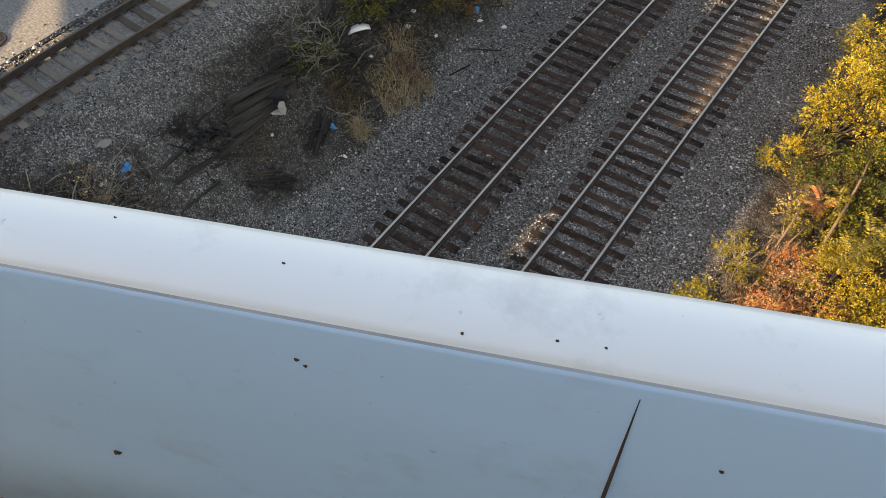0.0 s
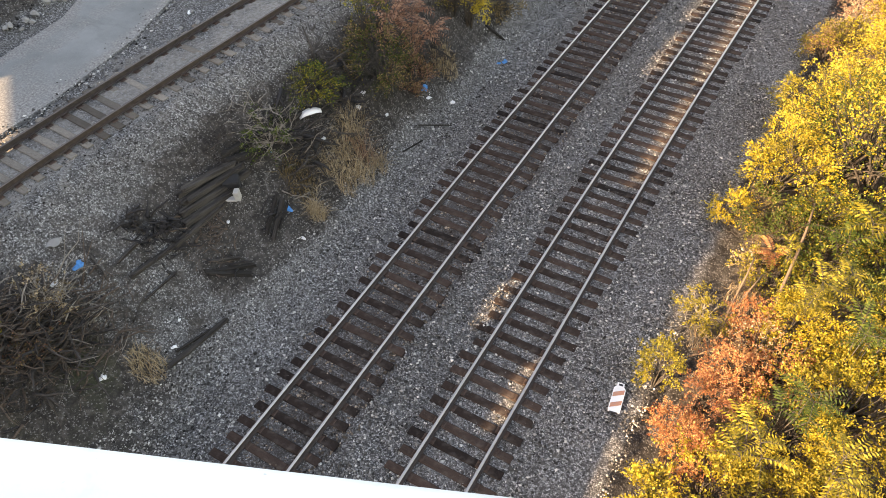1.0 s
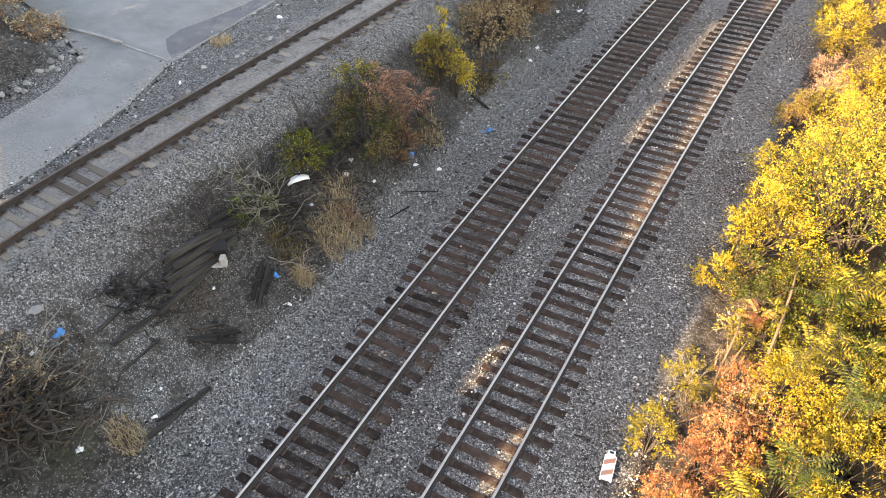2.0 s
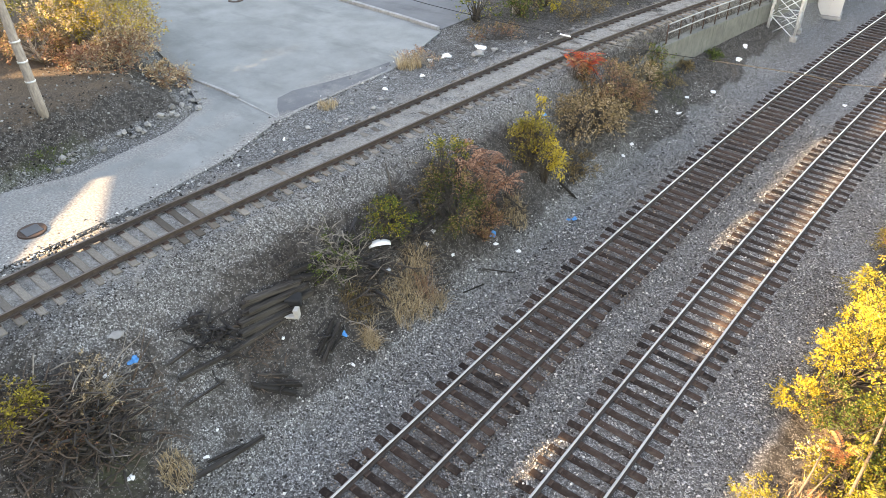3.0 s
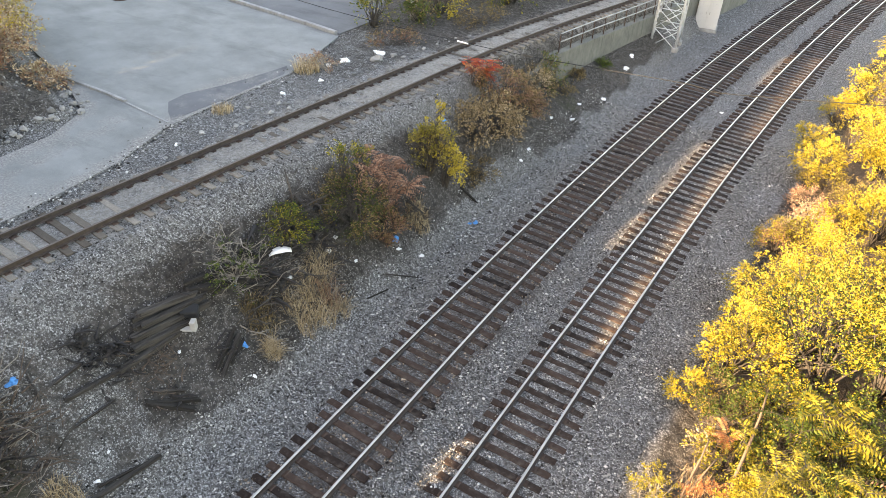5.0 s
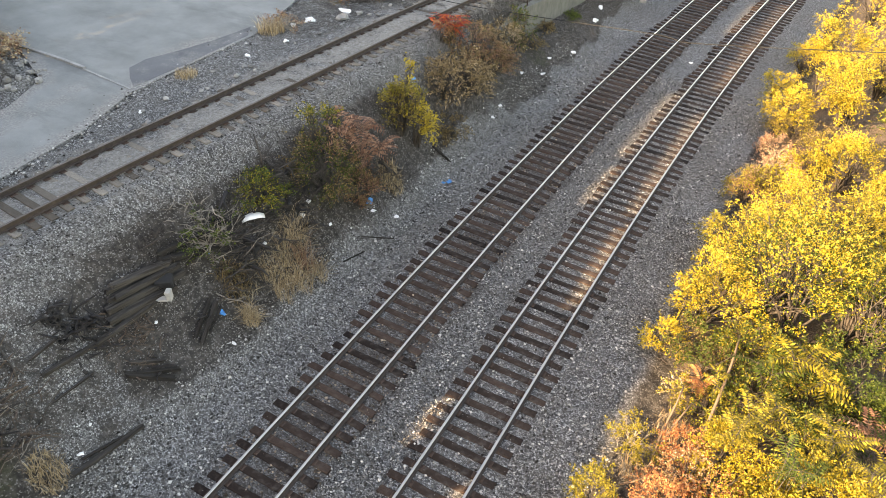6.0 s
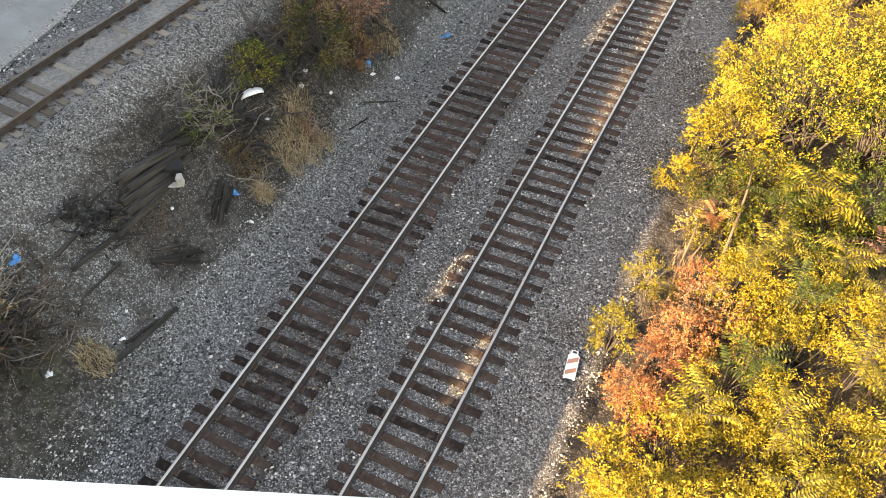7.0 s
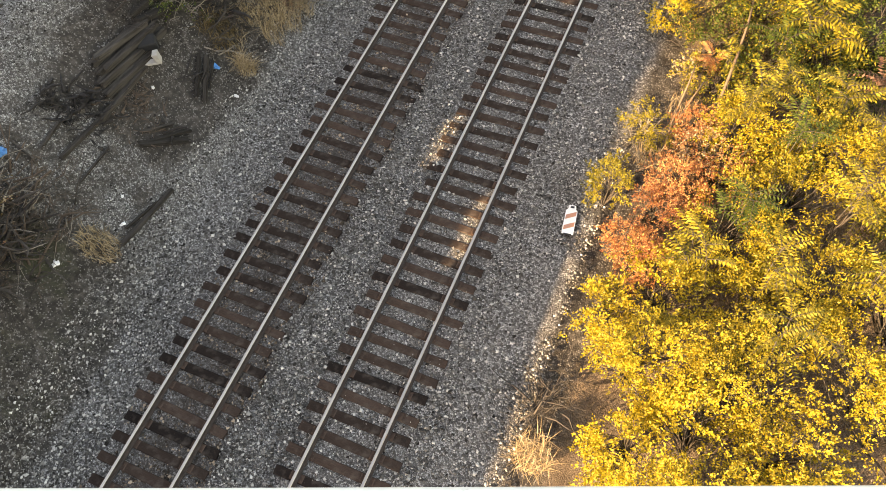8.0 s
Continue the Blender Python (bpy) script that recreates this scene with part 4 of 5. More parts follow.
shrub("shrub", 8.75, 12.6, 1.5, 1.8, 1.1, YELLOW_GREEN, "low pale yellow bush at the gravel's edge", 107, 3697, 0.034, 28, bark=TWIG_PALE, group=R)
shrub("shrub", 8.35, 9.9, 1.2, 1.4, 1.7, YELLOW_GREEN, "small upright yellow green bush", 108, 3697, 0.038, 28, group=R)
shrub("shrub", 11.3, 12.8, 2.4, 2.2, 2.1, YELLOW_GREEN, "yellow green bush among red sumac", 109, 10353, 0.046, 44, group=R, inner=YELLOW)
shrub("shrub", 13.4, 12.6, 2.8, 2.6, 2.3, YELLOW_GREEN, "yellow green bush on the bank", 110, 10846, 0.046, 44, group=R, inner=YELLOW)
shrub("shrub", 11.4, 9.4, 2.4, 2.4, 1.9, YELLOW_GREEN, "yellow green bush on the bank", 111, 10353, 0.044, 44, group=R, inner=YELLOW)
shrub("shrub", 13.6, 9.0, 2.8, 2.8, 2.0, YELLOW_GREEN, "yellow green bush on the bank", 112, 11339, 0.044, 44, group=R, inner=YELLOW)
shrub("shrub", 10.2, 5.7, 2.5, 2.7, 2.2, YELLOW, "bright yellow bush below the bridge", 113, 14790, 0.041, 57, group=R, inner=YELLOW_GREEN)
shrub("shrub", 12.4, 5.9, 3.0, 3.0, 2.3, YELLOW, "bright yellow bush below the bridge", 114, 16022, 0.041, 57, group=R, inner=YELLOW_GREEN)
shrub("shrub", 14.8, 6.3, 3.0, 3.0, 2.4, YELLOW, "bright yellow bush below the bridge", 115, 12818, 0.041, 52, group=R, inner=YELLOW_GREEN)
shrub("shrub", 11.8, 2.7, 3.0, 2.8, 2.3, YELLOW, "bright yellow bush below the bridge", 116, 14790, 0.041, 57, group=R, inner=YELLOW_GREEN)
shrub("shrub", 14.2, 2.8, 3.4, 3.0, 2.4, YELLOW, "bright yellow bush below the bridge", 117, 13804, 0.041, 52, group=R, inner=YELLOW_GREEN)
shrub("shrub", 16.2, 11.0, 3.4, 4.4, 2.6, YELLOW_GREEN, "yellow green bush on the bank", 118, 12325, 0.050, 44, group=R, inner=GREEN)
# leaf colour turned dark green in place of shade
shrub("shrub", 15.6, 15.8, 3.6, 3.6, 2.8, GREEN, "shade-coloured green bush on the bank", 119, 12325, 0.050, 44, group=R, inner=GREEN)
shrub("shrub", 9.7, 8.3, 1.6, 1.7, 1.3, ORANGE_LEAF, "orange red autumn bush on the bank", 120, 5916, 0.034, 36, group=R)
shrub("shrub", 9.9, 10.6, 1.9, 2.0, 1.5, ORANGE_LEAF, "orange red autumn bush on the bank", 121, 7395, 0.034, 39, group=R)
shrub("shrub", 9.2, 8.6, 1.3, 1.4, 1.0, ORANGE_LEAF, "orange red autumn bush at the gravel's edge", 133, 4200, 0.034, 34, group=R)
shrub("shrub", 9.6, 9.7, 1.6, 1.6, 1.4, ORANGE_LEAF, "orange red autumn bush on the bank", 134, 5600, 0.034, 36, group=R, inner=RUST_LEAF)
shrub("shrub", 10.2, 11.8, 1.7, 1.8, 1.5, ORANGE_LEAF, "orange red autumn bush on the bank", 135, 6000, 0.034, 36, group=R, inner=STRAW)
shrub("shrub", 9.9, 12.7, 1.4, 1.4, 1.2, ORANGE_LEAF, "orange red autumn bush on the bank", 122, 3697, 0.034, 31, group=R)
shrub("shrub", 10.0, 28.2, 2.0, 2.6, 1.5, RUST_LEAF, "tangle of rusty brown vines", 123, 7888, 0.038, 39, bark=TWIG_PALE, group=R, inner=STRAW)
shrub("shrub", 9.0, 26.4, 1.6, 1.8, 1.4, YELLOW_GREEN, "low yellow green bush by the gravel", 124, 4930, 0.044, 31, group=R, inner=RUST_LEAF)
shrub("shrub", 12.4, 28.6, 3.4, 3.6, 3.2, YELLOW, "golden bush further along the bank", 125, 12325, 0.056, 46, group=R, inner=YELLOW_GREEN)
shrub("shrub", 9.5, 33.8, 2.2, 2.4, 2.2, YELLOW, "golden bush further along the bank", 126, 7395, 0.056, 36, group=R, inner=YELLOW_GREEN)
shrub("shrub", 11.8, 35.6, 3.4, 3.8, 3.6, YELLOW, "golden bush further along the bank", 127, 11339, 0.062, 44, group=R, inner=YELLOW_GREEN)
shrub("shrub", 10.9, 42.0, 3.0, 3.6, 3.4, YELLOW, "golden bush further along the bank", 128, 9367, 0.069, 39, group=R, inner=YELLOW_GREEN)
shrub("shrub", 14.6, 33.0, 4.4, 5.0, 3.6, YELLOW_GREEN, "tall yellow green bush on the bank", 129, 11339, 0.069, 44, group=R, inner=GREEN)
shrub("shrub", 14.0, 43.0, 4.4, 6.0, 4.0, YELLOW, "golden bush further along the bank", 130, 10353, 0.075, 44, group=R)
shrub("shrub", 12.2, 51.0, 4.0, 5.0, 4.0, YELLOW, "golden bush further along the bank", 131, 8874, 0.075, 39, group=R)
shrub("shrub", 16.6, 26.0, 4.4, 5.0, 3.8, YELLOW_GREEN, "tall yellow green bush on the bank", 132, 11339, 0.062, 44, group=R, inner=GREEN)
# GREEN bushes of this thicket are coloured dark for the shaded hollow
for k, (x, y, w, h, m, inn) in enumerate(((10.3, 7.4, 2.4, 1.5, YELLOW_GREEN, YELLOW), (12.6, 7.6, 2.8, 1.7, YELLOW_GREEN, YELLOW), (15.4, 8.6, 2.8, 2.0, YELLOW_GREEN, YELLOW), (12.6, 10.9, 2.8, 2.0, YELLOW_GREEN, YELLOW),
                                         (15.0, 12.4, 3.0, 2.2, YELLOW_GREEN, YELLOW), (10.9, 11.2, 2.0, 1.5, YELLOW_GREEN, ORANGE_LEAF), (12.8, 14.2, 2.4, 1.8, GREEN, YELLOW_GREEN), (9.25, 6.7, 1.5, 1.3, YELLOW, YELLOW_GREEN),
                                         (11.6, 4.3, 2.6, 2.0, YELLOW, YELLOW_GREEN), (13.6, 4.6, 2.8, 2.1, YELLOW, YELLOW_GREEN), (10.6, 3.7, 1.9, 1.6, YELLOW, YELLOW_GREEN), (16.6, 5.0, 3.0, 2.3, YELLOW, YELLOW_GREEN), (10.6, 17.2, 2.2, 1.9, GREEN, YELLOW_GREEN),
                                         (14.0, 16.8, 2.8, 2.2, GREEN, GREEN), (13.6, 21.6, 3.4, 3.6, YELLOW_GREEN, GREEN), (15.8, 20.6, 3.6, 3.6, YELLOW_GREEN, GREEN), (10.7, 25.4, 2.2, 2.0, YELLOW_GREEN, YELLOW), (11.6, 30.8, 2.6, 2.0, BROWN_LEAF, YELLOW_GREEN),
                                         (10.6, 38.6, 2.6, 2.6, YELLOW, YELLOW_GREEN), (13.0, 39.6, 3.2, 3.2, YELLOW_GREEN, YELLOW), (13.5, 25.6, 3.2, 3.2, YELLOW, YELLOW_GREEN), (16.0, 30.0, 3.6, 3.4, YELLOW_GREEN, GREEN), (16.4, 37.5, 4.0, 3.6, YELLOW_GREEN, YELLOW))):
    shrub("shrub", x, y, w, w, h, m, "yellow green bush in the thicket on the bank" if m is YELLOW_GREEN else ("shade-coloured green bush" if m is GREEN else "golden yellow bush") + " in the thicket on the bank", 160 + k, int(2400 * w), 0.05, 52, group=R, inner=inn)
for k, (x, y, h) in enumerate(((11.2, 9.6, 2.3), (12.4, 8.4, 2.4), (13.6, 10.4, 2.6), (14.6, 8.8, 2.6), (12.2, 11.8, 2.5), (14.2, 12.6, 2.7), (10.8, 12.6, 2.4), (11.6, 13.6, 2.3), (15.6, 10.6, 2.9), (13.0, 6.8, 2.5), (13.2, 13.4, 2.4), (10.9, 8.4, 2.0))):
    sumac(x, y, h - 0.1, 0.85, YELLOW_GREEN if k % 4 else GREEN, "sumac with long feathered yellow green leaves in the thicket", 500 + k, 30, leaflet=0.15)
# dark greens here put the hollow's shade into the leaf colour
shrub("shrub", 12.5, 16.9, 2.6, 2.4, 1.9, GREEN, "shade-coloured green bush below a taller one", 520, 4200, 0.06, 40, group=R, inner=YELLOW_GREEN)
shrub("shrub", 11.1, 15.4, 1.9, 1.8, 1.3, GREEN, "low green bush between dead stems", 521, 2600, 0.055, 34, group=R, inner=YELLOW_GREEN)
shrub("shrub", 9.3, 14.6, 1.2, 1.3, 0.9, YELLOW_GREEN, "low yellow green weeds at the bank's edge", 522, 1300, 0.05, 24, group=R, inner=STRAW)
shrub("shrub", 13.4, 15.4, 2.0, 1.8, 1.2, GREEN, "low shade-coloured green bush between dead stems", 523, 2600, 0.055, 34, group=R, inner=GREEN)
shrub("shrub", 9.1, 20.6, 1.6, 2.0, 1.9, YELLOW, "golden bush leaning over the gravel", 524, 2600, 0.06, 34, group=R, inner=YELLOW_GREEN)
shrub("shrub", 8.6, 36.9, 1.8, 2.2, 1.6, YELLOW, "golden bush further along the bank", 540, 4680, 0.05, 34, group=R, inner=YELLOW_GREEN)
shrub("shrub", 9.8, 33.1, 2.0, 2.4, 1.4, BROWN_LEAF, "brown and yellow bush on the bank", 541, 5200, 0.05, 34, group=R, inner=YELLOW_GREEN)
shrub("shrub", 9.5, 27.2, 1.7, 2.0, 1.2, YELLOW_GREEN, "low yellow green bush by the gravel", 542, 4420, 0.05, 34, group=R, inner=BROWN_LEAF)
shrub("shrub", 10.7, 29.2, 2.2, 2.6, 1.8, YELLOW, "golden bush on the bank", 543, 5720, 0.05, 34, group=R, inner=YELLOW_GREEN)
shrub("shrub", 9.6, 30.5, 1.6, 1.9, 1.0, RUST_LEAF, "tangle of rusty brown vines", 544, 4160, 0.05, 34, group=R, inner=STRAW)
shrub("shrub", 9.4, 41.5, 2.0, 2.4, 1.6, YELLOW_GREEN, "yellow green bush on the bank", 545, 5200, 0.05, 34, group=R, inner=YELLOW)
# dark green leaves stand in for shade under the tall bushes
shrub("shrub", 8.8, 16.7, 1.7, 1.7, 1.3, GREEN, "shade-coloured green bush under the taller ones", 550, 3740, 0.05, 34, group=R, inner=BROWN_LEAF)
shrub("shrub", 10.4, 16.4, 1.9, 1.9, 1.2, GREEN, "shade-coloured green bush under the taller ones", 551, 4180, 0.05, 34, group=R, inner=BROWN_LEAF)
shrub("shrub", 10.0, 14.5, 1.3, 1.3, 0.9, YELLOW_GREEN, "low yellow green weeds between dead stems", 552, 2860, 0.05, 34, group=R, inner=GREEN)
shrub("shrub", 12.7, 15.7, 2.0, 2.0, 1.6, GREEN, "shade-coloured green bush under the taller ones", 553, 4400, 0.05, 34, group=R, inner=YELLOW_GREEN)
sumac(12.3, 16.3, 1.9, 1.1, YELLOW_GREEN, "young sumac with long yellow green leaves", 140, 30, leaflet=0.22)
sumac(11.4, 16.0, 1.5, 0.9, GREEN, "young sumac with long green leaves", 141, 20, leaflet=0.2)
sumac(14.2, 14.6, 1.7, 1.0, RUST_LEAF, "sumac with rusty leaves", 142, 18, leaflet=0.2)
sumac(9.6, 14.6, 1.0, 0.6, ORANGE_LEAF, "small sumac turning orange", 143, 14)
sumac(10.2, 14.9, 1.2, 0.5, YELLOW_GREEN, "small yellow green sumac on the bank", 144, 18, leaflet=0.1)
tuft(8.7, 2.9, 0.6, 0.6, STRAW, "dry straw tussock at the bank's foot", 150, 500)
tuft(9.4, 13.4, 0.7, 0.4, STRAW, "dry straw grass under the bushes", 151, 240)
tuft(9.0, 11.5, 0.6, 0.35, STRAW, "dry straw grass under the bushes", 152, 220)
tuft(9.1, 28.2, 0.7, 0.6, STRAW, "dry straw grass under the bushes", 153, 420)
brush("brush_pile", 8.6, 4.1, 0.9, 1.4, 0.5, TWIG_DARK, "dark dead branches at the bank's foot", 154, 90)
brush("brush_pile", 9.8, 15.6, 2.0, 2.4, 0.5, TWIG_DARK, "dark dead branches under the bushes", 155, 150)
for k, (a, b, r) in enumerate((((10.35, 16.9, 1.2), (10.3, 12.6, 0.55), 0.045), ((9.35, 14.3, 0.9), (9.3, 12.0, 0.2), 0.035), ((9.7, 13.9, 0.8), (9.25, 11.8, 0.15), 0.03), ((9.9, 11.6, 0.7), (8.75, 10.9, 0.15), 0.03))):
    m = [tuple(Vector(a).lerp(Vector(b), f) + Vector((0.04 * math.sin(5 * f + k), 0, 0.03 * math.sin(7 * f)))) for f in (0, 0.25, 0.5, 0.75, 1)]
    tagged(new("dead_branch", tubes_mesh("dead_branch", [(m, [r * 0.6, r * 0.8, r, r, r])], STEM, 7)), "bare leaning dead stem among the bushes", "branch")

# the slope between the tracks
M = "plants on the slope"
shrub("shrub", -4.55, 13.1, 1.8, 1.6, 1.25, GREEN, "bright green low bush on the slope", 201, 4200, 0.05, 34, group=M, inner=YELLOW_GREEN)
shrub("shrub", -3.75, 15.7, 2.7, 2.4, 2.3, BROWN_LEAF, "dense olive brown bush on the slope", 202, 9000, 0.05, 56, group=M, inner=GREEN, bark=TWIG_DARK)
shrub("shrub", -3.1, 16.5, 1.9, 1.9, 1.6, BROWN_LEAF, "brown withered bush beside the olive one", 203, 5200, 0.042, 40, group=M, bark=TWIG_DARK, inner=RUST_LEAF)
sumac(-3.5, 16.9, 2.75, 1.05, RUST_LEAF, "drooping sumac with rusty brown leaves", 217, 64, leaflet=0.21)
sumac(-3.15, 17.1, 2.3, 0.9, RUST_LEAF, "drooping sumac with rusty brown leaves", 219, 40, leaflet=0.2)
shrub("shrub", -4.35, 16.7, 0.9, 0.9, 2.3, YELLOW_GREEN, "green and yellow shoots behind the bush", 218, 1100, 0.05, 18, group=M, inner=GREEN)
shrub("shrub", -3.75, 20.4, 2.3, 2.0, 2.1, YELLOW_GREEN, "olive bush with yellow shoots", 204, 6000, 0.052, 44, group=M, inner=BROWN_LEAF)
# yellow leaf colour stands in for sunlight on the olive bush's right side
shrub("shrub", -3.2, 20.9, 1.1, 1.1, 2.3, YELLOW, "yellow shoots standing in for the bush's sunlit side", 205, 1900, 0.07, 22, group=M)
shrub("shrub", -3.85, 20.9, 0.6, 0.6, 3.1, YELLOW, "tall thin yellow shoot on the slope", 206, 900, 0.06, 18, group=M, inner=YELLOW_GREEN)
shrub("shrub", -3.45, 25.3, 2.8, 2.9, 2.1, BROWN_LEAF, "tan brown bush on the slope", 207, 8500, 0.055, 56, group=M, bark=TWIG_DARK, inner=STRAW)
shrub("shrub", -3.3, 27.7, 2.4, 2.6, 2.0, BROWN_LEAF, "tan brown bush on the slope", 215, 6000, 0.055, 44, group=M, bark=TWIG_DARK, inner=RUST_LEAF)
shrub("shrub", -3.7, 30.1, 2.0, 2.4, 1.9, BROWN_LEAF, "tan brown bush near the wall", 210, 4600, 0.055, 36, group=M, bark=TWIG_DARK, inner=STRAW)
shrub("shrub", -4.3, 32.4, 2.1, 2.0, 2.2, GREEN, "small green bush near the wall", 209, 4600, 0.06, 34, group=M, inner=BROWN_LEAF)
shrub("shrub", -3.65, 23.9, 2.3, 2.2, 1.9, BROWN_LEAF, "tan brown bush on the slope", 225, 6000, 0.055, 36, group=M, bark=TWIG_DARK, inner=STRAW)
shrub("shrub", -3.9, 26.6, 2.5, 2.4, 2.2, BROWN_LEAF, "tan brown bush on the slope", 226, 6500, 0.055, 36, group=M, bark=TWIG_DARK, inner=RUST_LEAF)
sumac(-4.7, 26.0, 1.1, 0.95, RED_LEAF, "small scarlet sumac below the siding", 211, 60, leaflet=0.17)
sumac(-4.85, 25.5, 0.9, 0.6, ORANGE_LEAF, "small orange sumac below the siding", 210, 18, leaflet=0.17)
shrub("shrub", -4.6, 16.0, 0.9, 0.9, 2.4, YELLOW_GREEN, "green and yellow shoots behind the bush", 218, 900, 0.055, 18, group=M, inner=GREEN)
shrub("shrub", -2.8, 23.2, 1.7, 1.9, 0.9, BROWN_LEAF, "low dark brown bush on the slope", 208, 2600, 0.05, 30, group=M, bark=TWIG_DARK)
shrub("shrub", -4.5, 10.9, 2.3, 2.4, 1.1, GREEN, "grey green bush with bare pale branches", 212, 1900, 0.05, 34, bark=TWIG_PALE, group=M, bare=110)
shrub("shrub", -5.3, 3.2, 1.6, 1.6, 1.0, STRAW, "dry pale bush on the slope", 213, 1100, 0.045, 30, bark=TWIG_PALE, group=M, bare=90, inner=BROWN_LEAF)
shrub("shrub", -5.6, 1.4, 1.5, 1.4, 1.3, YELLOW_GREEN, "yellow green bush by the brush heap", 214, 2400, 0.055, 28, group=M, inner=BROWN_LEAF)
shrub("shrub", -4.9, 2.2, 1.8, 2.2, 0.7, BROWN_LEAF, "withered brown creeper over dead branches", 216, 1700, 0.05, 46, bark=TWIG_DARK, group=M, bare=120, inner=RUST_LEAF)
for k, (x, y, q, h) in enumerate(((-2.75, 11.8, 0.42, 0.7), (-3.05, 12.3, 0.45, 0.85), (-2.6, 12.5, 0.4, 0.7), (-3.35, 12.8, 0.5, 0.9), (-2.9, 13.1, 0.42, 0.8), (-3.5, 13.4, 0.45, 0.8), (-3.3, 11.7, 0.32, 0.55), (-2.5, 13.3, 0.35, 0.5))):
    tuft(x, y, q * 1.2, h * 1.05, RUST_LEAF if k == 4 else STRAW, "rusty dry grass tussock on the slope" if k == 4 else "tan dry grass tussock on the slope", 600 + k, 170, flop=1.0 + 0.2 * (k % 4), width=0.005)
tuft(-3.6, 10.6, 0.7, 0.5, BROWN_LEAF, "thin brown dry grass on the slope", 222, 300, flop=1.3)
tuft(-3.5, 10.8, 0.6, 0.5, STRAW, "thin tan dry grass on the slope", 226, 110, flop=1.3, width=0.005)
tuft(-2.85, 10.3, 0.34, 0.34, STRAW, "small pale straw tuft", 223, 380, flop=1.8)
tuft(-3.0, 18.5, 0.7, 0.5, STRAW, "dry grass by the bush", 224, 420)
tuft(-3.2, 3.6, 0.6, 0.35, STRAW, "thin dry grass at the slope's foot", 225, 420)
TWIG_ROT = bark_material("black rotten branches", (0.035, 0.03, 0.027))
TWIG_BROWN = bark_material("brown dead twigs", (0.15, 0.105, 0.075))
brush("brush_pile", -4.8, 2.4, 1.7, 2.4, 0.7, TWIG_DARK, "dark heap of dead branches", 230, 620, 0.02)
brush("brush_pile", -5.0, 1.8, 1.8, 2.2, 0.8, TWIG_BROWN, "brown heap of dead branches", 231, 520, 0.015)
brush("brush_pile", -4.9, 3.0, 1.8, 1.8, 0.9, TWIG_PALE, "pale dead twigs on the heap", 232, 170, 0.009)
brush("brush_pile", -4.5, 3.8, 1.2, 1.2, 0.3, TWIG_BROWN, "thin dead branches at the heap's edge", 237, 150, 0.012)
brush("brush_pile", -4.3, 14.0, 1.8, 2.6, 0.5, TWIG_DARK, "dead branches among rubbish on the slope", 235, 360, 0.018)
brush("brush_pile", -4.5, 10.8, 2.0, 2.2, 1.0, TWIG_PALE, "bare pale branches over the timbers", 236, 130, 0.01)
brush("brush_pile", -4.0, 11.3, 1.6, 2.0, 0.5, TWIG_DARK, "dark dead branches under the bush", 239, 260, 0.018)
brush("brush_pile", -3.4, 18.6, 1.3, 1.6, 0.5, TWIG_DARK, "dark dead branches between the bushes", 240, 160, 0.014)
for k, (x, y, w, h, m) in enumerate(((-3.8, 35.4, 1.0, 0.4, BROWN_LEAF), (-3.3, 38.4, 0.9, 0.35, GREEN), (-3.7, 33.2, 1.4, 0.5, BROWN_LEAF))):
    shrub("shrub", x, y, w, w, h, m, "low weeds at the foot of the retaining wall", 620 + k, 1300, 0.06, 22, group=M, bark=TWIG_DARK)
brush("brush_pile", -4.1, 11.6, 1.3, 1.8, 0.4, TWIG_ROT, "black broken branches among rubbish", 245, 44, 0.034)
brush("brush_pile", -3.9, 14.2, 1.3, 1.8, 0.35, TWIG_ROT, "black broken branches among rubbish", 246, 40, 0.034)
brush("brush_pile", -4.5, 2.2, 1.4, 2.0, 0.5, TWIG_ROT, "black branches of the dead heap", 247, 60, 0.026)
brush("brush_pile", -4.62, 6.4, 0.9, 1.2, 0.35, TWIG_ROT, "black rotten root mass beside the timbers", 233, 110, 0.026, 0.5)
brush("brush_pile", -5.2, 6.1, 0.6, 0.8, 0.35, TWIG_ROT, "black dead roots beside the timbers", 238, 80, 0.02, 0.45)
brush("brush_pile", -4.0, 7.2, 1.0, 1.3, 0.15, TWIG_BROWN, "splintered brown twigs below the timbers", 234, 170, 0.011, 0.5)
brush("brush_pile", -3.4, 7.1, 0.7, 0.9, 0.15, TWIG_ROT, "black broken branches on the dirt", 243, 30, 0.018, 0.6)
brush("brush_pile", -5.15, 9.4, 0.7, 1.6, 0.25, TWIG_DARK, "dead branches above the timbers", 241, 120, 0.01)
brush("brush_pile", -3.45, 9.2, 0.4, 0.9, 0.12, TWIG_ROT, "black splinters beside the broken planks", 244, 40, 0.012)

